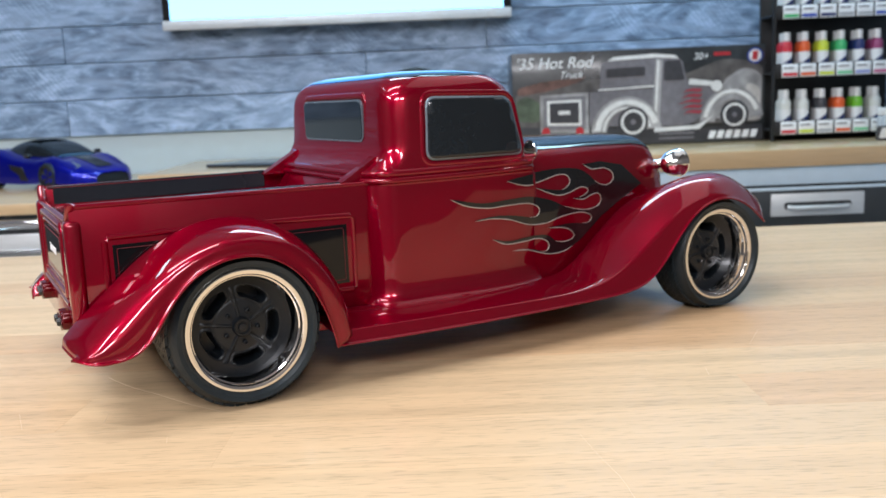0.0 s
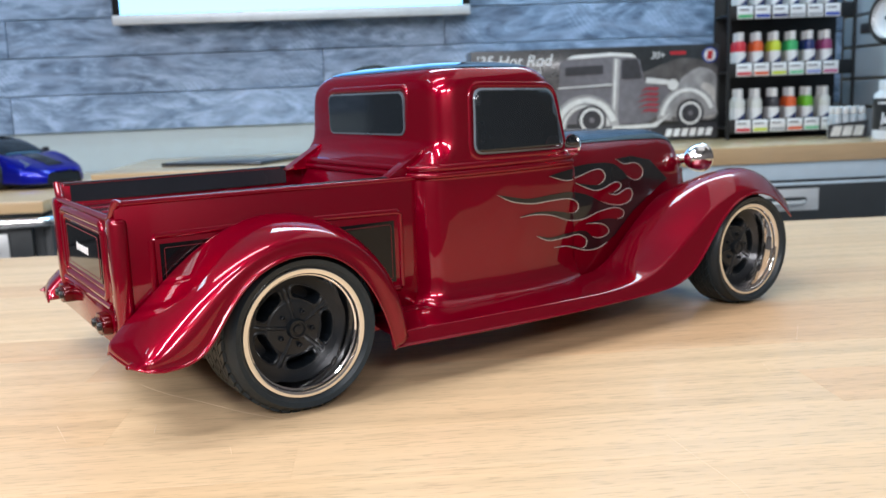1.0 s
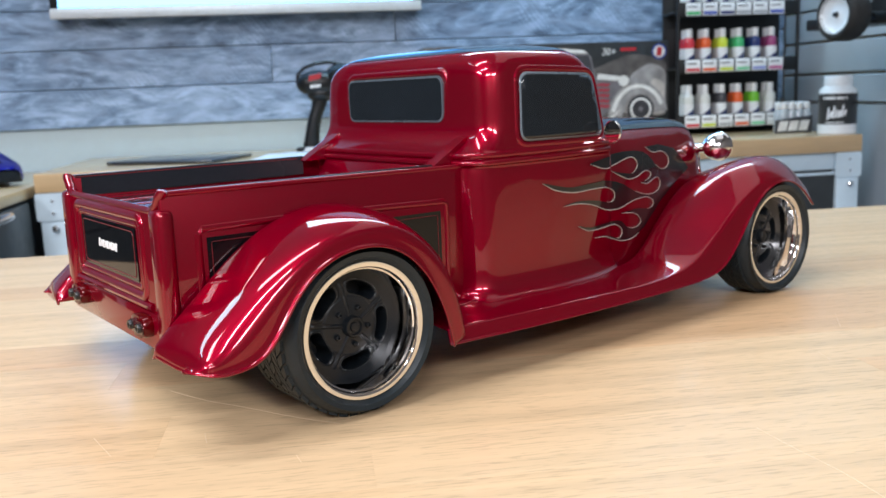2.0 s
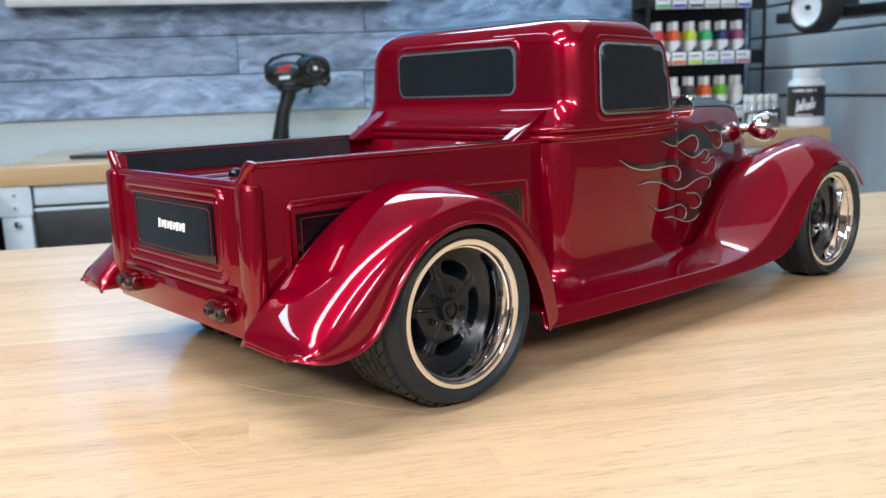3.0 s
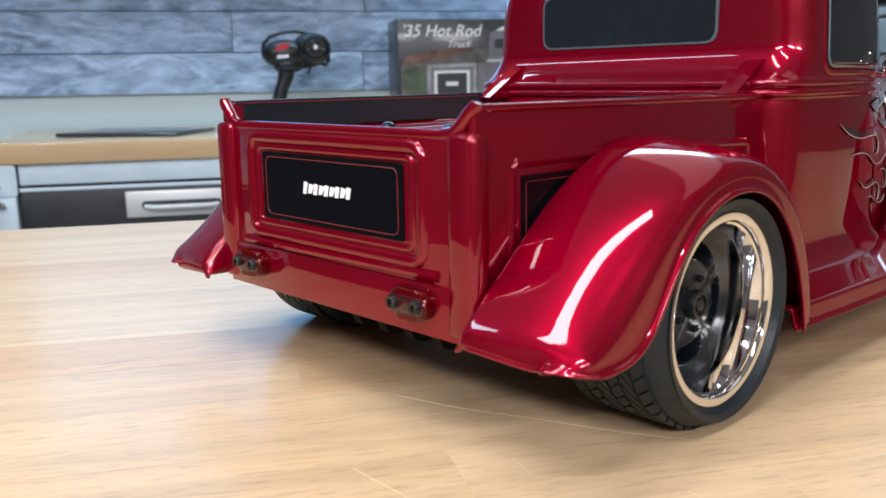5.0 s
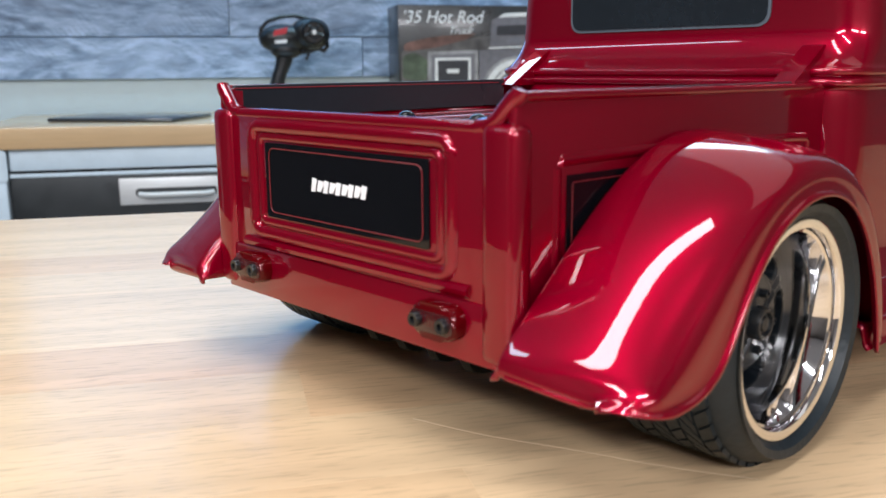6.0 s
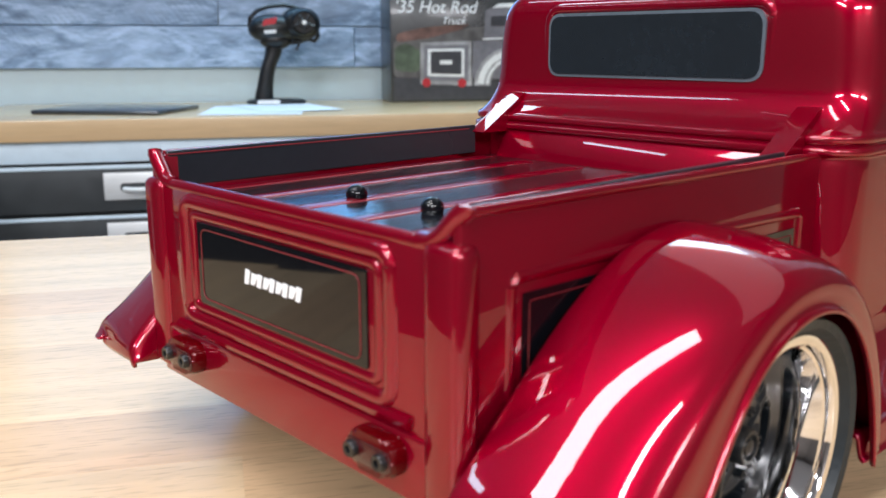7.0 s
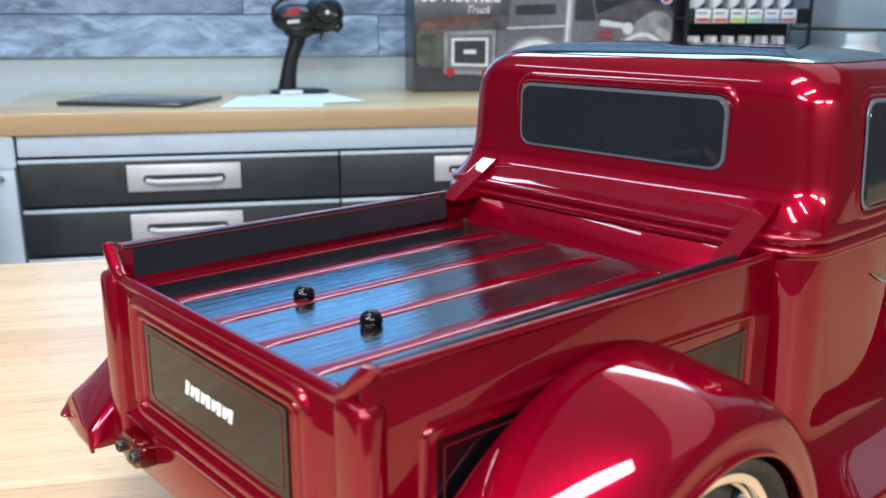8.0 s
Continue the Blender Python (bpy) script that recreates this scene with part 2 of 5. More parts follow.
def screen_picture(name):
    """A bright picture: white low down, blue towards the top."""
    m, nt, b = material(name)
    n, l = nt.nodes, nt.links
    geo, sep, ramp = n.new("ShaderNodeNewGeometry"), n.new("ShaderNodeSeparateXYZ"), n.new("ShaderNodeValToRGB")
    l.new(geo.outputs["Position"], sep.inputs[0])
    mr = n.new("ShaderNodeMapRange")
    mr.inputs[1].default_value, mr.inputs[2].default_value = 0.38, 0.92
    l.new(sep.outputs["Z"], mr.inputs[0])
    l.new(mr.outputs[0], ramp.inputs[0])
    cr = ramp.color_ramp
    cr.elements[0].color, cr.elements[1].color = (0.24, 0.60, 1.0, 1), (0.02, 0.28, 0.85, 1)
    e = cr.elements.new(0.25)
    e.color = (0.22, 0.54, 1.0, 1)
    b.inputs["Base Color"].default_value = (0.01, 0.01, 0.01, 1)
    l.new(ramp.outputs[0], b.inputs["Emission Color"])
    b.inputs["Emission Strength"].default_value = 3.0
    return m


SCREEN = screen_picture("screen_picture")
TV_FRAME = simple("tv_silver_frame", (0.62, 0.64, 0.66), 0.40, 0.2)
TUBE = glow("lamp_diffuser", (1.0, 0.98, 0.95), 0.3)
CEILING_WHITE = simple("ceiling_tile_white", (0.66, 0.66, 0.67), 0.85, 0, 0, 0.2, 300, 0.06)
FLOOR_GREY = simple("concrete_floor", (0.14, 0.135, 0.13), 0.5, 0, 0, 0.1, 60, 0.15)
WALL_WARM = simple("dark_brown_wall", (0.10, 0.085, 0.075), 0.75, 0, 0, 0.05, 200, 0.06)
WHITE_PLASTIC = simple("white_plastic", (0.80, 0.82, 0.84), 0.35, 0, 0.1)
CARD_BLACK = simple("black_printed_card", (0.024, 0.026, 0.028), 0.32, 0, 0.3, 0.02, 60, 0.5, 0.5, 0.1)
INK_MIST = simple("pale_mist_print", (0.510, 0.480, 0.465), 0.35, 0, 0.3, 0, 30, 0.5)
INK_OLIVE = simple("olive_print", (0.068, 0.090, 0.060), 0.35, 0, 0.3, 0, 40, 0.8)
INK_RUST = simple("rust_print", (0.143, 0.075, 0.063), 0.35, 0, 0.3, 0, 40, 0.8)
INK_GREY = simple("grey_print", (0.180, 0.173, 0.195), 0.35, 0, 0.3, 0, 60, 0.3)
INK_LIGHT = simple("pale_grey_print", (0.750, 0.750, 0.750), 0.35, 0, 0.3, 0, 60, 0.2)
INK_DARK = simple("dark_grey_print", (0.045, 0.045, 0.053), 0.35, 0, 0.3, 0, 60, 0.3)
INK_SMOKE = simple("smoky_print", (0.098, 0.090, 0.090), 0.35, 0, 0.3, 0, 30, 0.9)
INK_FOG = simple("foggy_print", (0.300, 0.292, 0.300), 0.35, 0, 0.3, 0, 30, 0.7)
INK_MAROON = simple("dull_red_print", (0.330, 0.045, 0.068), 0.35, 0, 0.3)
INK_RED = simple("red_print", (0.45, 0.02, 0.03), 0.35, 0, 0.3)
INK_BLUE = simple("blue_print", (0.03, 0.06, 0.30), 0.35, 0, 0.3)
BLUE_PAINT = candy_paint("blue_car_paint", (0.002, 0.007, 0.33), 0.6)
# black decal; the slate tone is a reflection put into its colour
DECAL_REFLECTION = simple("decal_with_slate_reflection", (0.018, 0.022, 0.028), 0.30, 0, 0, 0, 300, 0.1, 0.25)
INK_NAVY = simple("navy_print", (0.012, 0.028, 0.14), 0.35, 0, 0.3)
BLACK_WIRE = simple("black_rack_coating", (0.012, 0.013, 0.015), 0.45, 0.2)
PAPER = simple("white_paper", (0.66, 0.68, 0.72), 0.7, 0, 0, 0.02, 80, 0.05)
MAT_DARK = simple("dark_tablet", (0.035, 0.04, 0.046), 0.25, 0, 0.3)
FOAM_TYRE = simple("grey_black_tyre", (0.020, 0.020, 0.020), 0.75, 0, 0, 0.3, 250, 0.25)
CLEAR = simple("clear_plastic", (0.42, 0.45, 0.48), 0.15, 0, 0.5)


def colours(**named):
    return {k: simple(k + "_paint_bottle", v, 0.3, 0, 0.3, 0, 200, 0.08) for k, v in named.items()}


HUE = colours(red=(0.62, 0.03, 0.05), orange=(0.75, 0.12, 0.03), lime=(0.60, 0.70, 0.05), green=(0.05, 0.45, 0.16), navy=(0.015, 0.03, 0.14), purple=(0.30, 0.05, 0.16), white=(0.70, 0.72, 0.70), dark=(0.05, 0.05, 0.06), leaf=(0.16, 0.50, 0.03), blue=(0.02, 0.07, 0.42), grey=(0.40, 0.42, 0.45), pink=(0.55, 0.12, 0.28), mint=(0.20, 0.60, 0.35), lilac=(0.30, 0.36, 0.70))

# ---- mesh helpers ----
def part(name, bm, mat, parent=None, label="", smooth=True, sharp=None):
    """Link a bmesh as ONE mesh object under a thing or a part."""
    me = bpy.data.meshes.new(name)
    bmesh.ops.recalc_face_normals(bm, faces=bm.faces[:])
    for f in bm.faces:
        f.smooth = smooth
    if smooth:
        lim = radians(sharp or 38)
        for e in bm.edges:
            if len(e.link_faces) == 2 and e.calc_face_angle(0.0) > lim:
                e.smooth = False
    bm.to_mesh(me)
    bm.free()
    me.materials.append(mat)
    ob = new(name, me)
    if parent is not None:
        ob.parent = parent
    if label:
        ob["label"] = label
    return ob


def thing(name, m, label, category, group="", kind=""):
    ob = new(name)
    ob.empty_display_size = 0.05
    ob.matrix_basis = m
    return tagged(ob, label, category, group, kind)


def block(x0, x1, y0, y1, z0, z1, bevel=0.0, seg=2, bm=None):
    bm = bm or bmesh.new()
    v = [bm.verts.new((x, y, z)) for x in (x0, x1) for y in (y0, y1) for z in (z0, z1)]
    fs = [bm.faces.new([v[i] for i in q]) for q in ((0, 1, 3, 2), (4, 6, 7, 5), (0, 4, 5, 1), (2, 3, 7, 6), (0, 2, 6, 4), (1, 5, 7, 3))]
    if bevel:
        es = list({e for f in fs for e in f.edges})
        bmesh.ops.bevel(bm, geom=es, offset=bevel, segments=seg, profile=0.5, affect="EDGES")
    return bm


def skin(f, nu, nv, close_u=False, close_v=False, bm=None):
    """A grid of faces over f(u, v), u and v from 0 to 1."""
    bm = bm or bmesh.new()
    cu, cv = (nu if close_u else nu + 1), (nv if close_v else nv + 1)
    vs = [[bm.verts.new(f(i / nu, j / nv)) for j in range(cv)] for i in range(cu)]
    for i in range(nu):
        for j in range(nv):
            bm.faces.new((vs[i][j], vs[(i + 1) % cu][j], vs[(i + 1) % cu][(j + 1) % cv], vs[i][(j + 1) % cv]))
    return bm


def spline(pts, u):
    """A smooth curve through pts, u from 0 to 1."""
    n = len(pts) - 1
    s = min(max(u, 0.0), 1.0) * n
    i = min(int(s), n - 1)
    t = s - i
    p = [np.array(pts[min(max(k, 0), n)], float) for k in (i - 1, i, i + 1, i + 2)]
    if i == 0:
        p[0] = 2 * p[1] - p[2]
    if i == n - 1:
        p[3] = 2 * p[2] - p[1]
    return 0.5 * (2 * p[1] + (p[2] - p[0]) * t + (2 * p[0] - 5 * p[1] + 4 * p[2] - p[3]) * t * t + (3 * p[1] - p[0] - 3 * p[2] + p[3]) * t ** 3)


def eased(pts, rounds=30, n=80):
    """The curve through pts, resampled and smoothed, with its ends held."""
    p = np.array([spline(pts, i / n) for i in range(n + 1)])
    for _ in range(rounds):
        p[1:-1] += 0.5 * (0.5 * (p[:-2] + p[2:]) - p[1:-1])
    return p


def lathe(profile, seg, axis="y", bm=None, close=False):
    """Turn (radius, along) points about an axis."""
    def f(u, v):
        k = v * (len(profile) - 1)
        i = min(int(round(k)), len(profile) - 1)
        r, h = profile[i]
        a = 2 * math.pi * u
        c, s = r * math.cos(a), r * math.sin(a)
        return {"y": (c, h, s), "z": (c, s, h), "x": (h, c, s)}[axis]
    return skin(f, seg, len(profile) - 1, close_u=True, bm=bm)


def tube(pts, r, seg=8, closed=False, bm=None):
    """A round bar along pts."""
    bm = bm or bmesh.new()
    P = [Vector(p) for p in pts]
    n = len(P)
    rings = []
    up = Vector((0.13, 0.21, 0.97))
    for i, p in enumerate(P):
        a, b = (P[(i - 1) % n], P[(i + 1) % n]) if closed else (P[max(i - 1, 0)], P[min(i + 1, n - 1)])
        d = (b - a).normalized()
        s = d.cross(up).normalized()
        w = s.cross(d)
        rr = r(i / max(n - 1, 1)) if callable(r) else r
        rings.append([bm.verts.new(p + rr * (math.cos(2 * math.pi * k / seg) * s + math.sin(2 * math.pi * k / seg) * w)) for k in range(seg)])
    for i in range(n if closed else n - 1):
        A, B = rings[i], rings[(i + 1) % n]
        for k in range(seg):
            bm.faces.new((A[k], A[(k + 1) % seg], B[(k + 1) % seg], B[k]))
    if not closed:
        bm.faces.new(rings[0])
        bm.faces.new(rings[-1][::-1])
    return bm


def rounded(pts, r, n=6):
    """A polygon's outline with rounded corners, in 2D."""
    out = []
    for i, p in enumerate(pts):
        p = np.array(p, float)
        a, b = np.array(pts[i - 1], float) - p, np.array(pts[(i + 1) % len(pts)], float) - p
        a, b = a / np.linalg.norm(a), b / np.linalg.norm(b)
        rr = r[i] if isinstance(r, (list, tuple)) else r
        s, e = p + a * rr, p + b * rr
        for k in range(n + 1):
            t = k / n
            out.append(tuple((1 - t) ** 2 * s + 2 * t * (1 - t) * p + t * t * e))
    return out


def plate(outline, place, depth, bm=None, edge=0.0):
    """A flat piece: the 2D outline set by place(a, b, d), from d = 0 to depth."""
    bm = bm or bmesh.new()
    lo = [bm.verts.new(place(a, b, 0.0)) for a, b in outline]
    hi = [bm.verts.new(place(a, b, depth)) for a, b in outline]
    n = len(outline)
    for i in range(n):
        bm.faces.new((lo[i], lo[(i + 1) % n], hi[(i + 1) % n], hi[i]))
    bm.faces.new(lo[::-1])
    top = bm.faces.new(hi)
    if edge:
        bmesh.ops.bevel(bm, geom=top.edges[:], offset=edge, segments=2, profile=0.5, affect="EDGES")
    return bm


def thick(ob, t, offset=-1):
    m = ob.modifiers.new("thickness", "SOLIDIFY")
    m.thickness, m.offset = t, offset
    return ob

# ---- the room ----
def structure(name, bm, mat, label, category="wall"):
    return tagged(part(name, bm, mat, None, "", False), label, category, "", "structure")


structure("floor", block(LEFT, SIDE, FRONT, BACK, FLOOR - 0.1, FLOOR), FLOOR_GREY, "grey sealed concrete workshop floor", "floor")
structure("ceiling", block(LEFT, SIDE, FRONT, BACK, CEILING, CEILING + 0.1), CEILING_WHITE, "pale grey workshop ceiling with strip lights", "ceiling")
wall_back = structure("wall_back", block(LEFT, SIDE, BACK, BACK + 0.12, FLOOR, CEILING), PAINT_GREY, "pale grey painted wall below weathered planks")
structure("wall_left", block(LEFT - 0.12, LEFT, FRONT, BACK, FLOOR, CEILING), WALL_WARM, "plain dark brown workshop wall")
structure("wall_front", block(LEFT, SIDE, FRONT - 0.12, FRONT, FLOOR, CEILING), WALL_WARM, "plain dark brown workshop wall")
wall_side = structure("wall_side", block(SIDE + 0.02, SIDE + 0.14, FRONT, BACK + 0.12, FLOOR, CEILING), CREAM, "grey slat wall with cream grooves over plain grey board")

# housings are drawn for the added fill lamps as well
for lx, ly, sx, sy, watts in LAMPS:
    hx, hy = sx / 2, sy / 2
    lamp = thing("ceiling_light", pose(lx, ly, CEILING), "white ceiling light panel, inferred or added as fill, with a glowing diffuser", "ceiling light", "light panels on the ceiling")
    part("housing", block(-hx - 0.03, hx + 0.03, -hy - 0.03, hy + 0.03, -0.05, 0, 0.005), WHITE_PLASTIC, lamp)
    part("diffuser", block(-hx, hx, -hy, hy, -0.08, -0.05, 0.005), TUBE, lamp)

# planks of the back wall, upwards from the lowest row
rng = random.Random(7)
ROW = 0.1043
z, row = 0.0845, 0
while z < CEILING - 0.01:
    x = LEFT
    cuts = [LEFT]
    first = [-0.94, -0.062, -0.932, -0.055, -0.30][row % 5] + (0.0 if row < 5 else rng.uniform(-0.4, 0.4))
    c = first - 1.22 * 3
    while c < SIDE:
        if c > LEFT + 0.05 and c < SIDE - 0.05:
            cuts.append(c)
        c += 1.22
    cuts.append(SIDE)
    top = min(z + ROW - 0.0025, CEILING)
    for a, b in zip(cuts, cuts[1:]):
        part("plank", block(a + 0.001, b - 0.001, BACK - 0.011 - rng.uniform(0, 0.003), BACK - 0.0005, z, top, 0.0012, 1), PLANK, wall_back, "", False)
    z += ROW
    row += 1

# slats of the side wall; the joints show the cream core
GROOVE = [0.069, 0.148, 0.2375, 0.326, 0.414, 0.502, 0.59]
for z0, z1 in zip(GROOVE, GROOVE[1:] + [CEILING]):
    part("slat", block(SIDE, SIDE + 0.02, SLATS_FROM, BACK - 0.016, z0 + 0.007, z1, 0.003, 2), SLAT_GREY, wall_side, "", False)
# dark board added out of view, so the truck's side reflects dark
part("unseen_dark_panel", block(SIDE + 0.003, SIDE + 0.0195, FRONT, SLATS_FROM - 0.002, FLOOR, CEILING), WALL_WARM, wall_side, "unseen dark brown panel added to darken reflections", False)
part("lower_board", block(SIDE, SIDE + 0.0195, SLATS_FROM, BACK - 0.016, FLOOR, GROOVE[0]), SLAT_GREY, wall_side, "plain grey lower board", False)

# ---- the workbench that carries the truck ----
bench = thing("workbench", pose(0, 0, 0), "beech butcher-block workbench top, lacquered and lightly scratched", "workbench")
rng = random.Random(3)
TX0, TX1, TY0, TY1 = -0.365, 1.25, -0.3673, 0.4235
STAVE = 0.0487
LINES = [TY1] + [0.4119 - STAVE * k for k in range(17)]
KNOWN = {11: [(-0.365, -0.038, 1), (-0.038, 0.304, 0), (0.304, 0.80, 2), (0.80, 1.25, 0)], 10: [(-0.365, 0.66, 0), (0.66, 1.25, 1)], 4: [(-0.365, 0.42, 2), (0.42, 1.25, 0)], 3: [(-0.365, 0.18, 0), (0.18, 1.25, 1)]}
for k, (y1, y0) in enumerate(zip(LINES, LINES[1:])):
    runs, x = KNOWN.get(k), TX0 - rng.uniform(0, 0.5)
    if runs is None:
        runs = []
        while x < TX1:
            ln = rng.uniform(0.40, 0.90)
            a, b = max(x, TX0), min(x + ln, TX1)
            if b - a > 0.03:
                runs.append((a, b, rng.choice((0, 0, 1, 1, 2))))
            x += ln
    for a, b, tone in runs:
        part("stave", block(a, b, y0, y1, -0.045, 0.0, 0.00006, 1), BEECH[tone], bench, "", False)
for line in ([(-0.044, -0.036), (-0.025, -0.055), (-0.004, -0.071), (0.018, -0.089), (0.039, -0.103)], [(0.210, -0.151), (0.214, -0.175), (0.219, -0.199), (0.221, -0.225)], [(-0.068, -0.094), (-0.056, -0.117)], [(0.33, -0.02), (0.345, 0.01)], [(0.29, -0.075), (0.292, -0.06)], [(-0.02, -0.10), (-0.018, -0.112)], [(0.02, -0.134), (0.022, -0.142)]):
    pts = [spline(line, i / 16) for i in range(17)]
    bm = tube([(p[0] + 0.0001 * math.sin(9 * i), p[1], 0.00001) for i, p in enumerate(pts)], 0.00010, 4)
    part("scratch", bm, SCRATCH, bench, "fine pale scratch in the lacquer")
frame_bm = block(TX0 + 0.05, TX1 - 0.05, TY0 + 0.03, TY1 - 0.03, -0.12, -0.0455)
part("apron", frame_bm, STEEL_GREY, bench, "", False)
for lx in (TX0 + 0.1, TX1 - 0.1):
    for ly in (TY0 + 0.08, TY1 - 0.08):
        part("leg", block(lx - 0.03, lx + 0.03, ly - 0.03, ly + 0.03, FLOOR, -0.12, 0.003), STEEL_GREY, bench, "", False)

# ---- the drawer bench along the back wall ----
BX0, BX1, BY, BZ = -0.572, 1.390, 1.575, 0.0
cab_bench = thing("drawer_bench", pose(0, 0, 0), "workbench with beech top, blue-grey frame and charcoal drawers", "workbench")
part("top", block(BX0, BX1, BY, BACK - 0.02, BZ - 0.042, BZ, 0.002), BEECH_EDGE, cab_bench, "beech butcher-block top")
part("rail", block(BX0 + 0.07, BX1 - 0.05, BY + 0.012, BY + 0.05, BZ - 0.0850, BZ - 0.0425, 0.002), STEEL_GREY, cab_bench)
part("carcass", block(BX0 + 0.02, BX1 - 0.02, BY + 0.03, BACK - 0.03, FLOOR + 0.1, BZ - 0.0855), DARK_DRAWER, cab_bench)
for lx in (BX0 + 0.003, BX1 - 0.063):
    part("leg", block(lx, lx + 0.060, BY + 0.006, BY + 0.07, FLOOR, BZ - 0.0425, 0.003), STEEL_GREY, cab_bench)


def pull(x, z, w, h, parent):
    """A recessed cup pull: bright plate, flat dark patch as the recess's shade, round bar."""
    p = part("handle_plate", block(x, x + w, BY + 0.006, BY + 0.0115, z - h, z, 0.002), BRUSHED, parent, "brushed steel pull plate")
    # shade inside the cup, laid on as a thin dark plate
    part("recess_shade", plate(rounded([(x + w * 0.14, z - h * 0.70), (x + w * 0.86, z - h * 0.70), (x + w * 0.86, z - h * 0.38), (x + w * 0.14, z - h * 0.38)], 0.008), lambda a, b, d: (a, BY + 0.0058 - d, b), 0.0006), DARK_DRAWER, p)
    part("pull_bar", tube([(x + w * 0.17, BY + 0.003, z - h * 0.60), (x + w * 0.25, BY - 0.006, z - h * 0.62), (x + w * 0.75, BY - 0.006, z - h * 0.62), (x + w * 0.83, BY + 0.003, z - h * 0.60)], 0.0055), BRUSHED, p)


# drawer columns: (left, right), three drawers in each
for a, b in ((-0.503, 0.119), (0.123, 0.745), (0.749, 1.325)):
    for zt, zb in ((-0.094, -0.184), (-0.194, -0.284), (-0.294, -0.39)):
        d = part("drawer", block(a, b, BY + 0.012, BY + 0.032, zb, zt, 0.002), DARK_DRAWER, cab_bench)
        w = 0.222
        pull((a + b) / 2 - w / 2, zt - 0.012, w, 0.054, d)
        part("lip", block(a, b, BY + 0.008, BY + 0.0118, zt - 0.004, zt + 0.0035, 0.001), STEEL_GREY, d)
for lx in (BX0 + 0.003, BX1 - 0.063):
    br = part("bracket", plate(rounded([(lx - 0.006, -0.105), (lx + 0.064, -0.105), (lx + 0.064, -0.043), (lx - 0.006, -0.043)], 0.008), lambda a, b, d: (a, BY + 0.006 - d, b), 0.004), STEEL_GREY, cab_bench, "corner bracket with two bolts")
    for bz in (-0.060, -0.087):
        bm = lathe([(0.0001, BY - 0.002), (0.003, BY - 0.0015), (0.0042, BY + 0.001), (0.0042, BY + 0.0022)], 12)
        bmesh.ops.translate(bm, vec=(lx + 0.031, 0, bz), verts=bm.verts[:])
        part("bolt", bm, CHROME, br)
    bm = lathe([(0.0001, BY - 0.008), (0.004, BY - 0.0075), (0.0075, BY - 0.004), (0.0085, BY + 0.006)], 16)
    bmesh.ops.translate(bm, vec=(lx + 0.033, 0, -0.122), verts=bm.verts[:])
    part("knob", bm, CHROME, cab_bench, "round steel leg knob")

# ---- the lower drawer cart beside it ----
CX0, CX1, CY, CZ = -1.75, -0.590, 1.32, -0.030
cart = thing("tool_cart", pose(0, 0, 0), "tool cart with beech top, chrome push bar and charcoal drawers", "tool cart")
part("top", block(CX0, CX1, CY, BACK - 0.02, CZ - 0.024, CZ, 0.002), BEECH_EDGE, cart, "beech top")
part("body", block(CX0 + 0.01, CX1 - 0.012, CY + 0.02, BACK - 0.03, FLOOR + 0.1, CZ - 0.0245), DARK_DRAWER, cart)
part("push_bar", tube([(CX0, CY - 0.012, CZ - 0.042), (-0.612, CY - 0.012, CZ - 0.042), (-0.592, CY - 0.006, CZ - 0.042), (-0.580, CY + 0.02, CZ - 0.042), (-0.580, CY + 0.10, CZ - 0.042)], 0.010, 12), CHROME, cart, "chrome push bar")
part("side_panel", block(CX1 + 0.0005, -0.582, CY + 0.012, 1.56, FLOOR + 0.1, CZ - 0.03, 0.003), DARK_DRAWER, cart, "dark hinged side panel")
part("corner_post", block(CX1 - 0.012, CX1, CY + 0.02, CY + 0.06, FLOOR, CZ - 0.055, 0.002), DARK_DRAWER, cart)
for zt, zb in ((-0.082, -0.165), (-0.170, -0.26)):
    d = part("drawer", block(CX0 + 0.05, CX1 - 0.03, CY + 0.004, CY + 0.0195, zb, zt, 0.002), DARK_DRAWER, cart)
    part("handle_plate", block(-0.835, -0.665, CY - 0.002, CY + 0.0035, zb + 0.018, zt - 0.012, 0.002), BRUSHED, d, "brushed steel pull plate")
    part("pull_bar", tube([(-0.815, CY - 0.004, zb + 0.035), (-0.795, CY - 0.012, zb + 0.035), (-0.705, CY - 0.012, zb + 0.035), (-0.685, CY - 0.004, zb + 0.035)], 0.005), CHROME, d)

# ---- the model pickup truck: x forwards, y to its left, z up, rear axle at x = 0 ----
truck = thing("model_pickup_truck", pose(0, 0, 0, 0, 0, 29.3), "candy-red scale-model hot rod pickup with flame decals on the bench", "model truck")


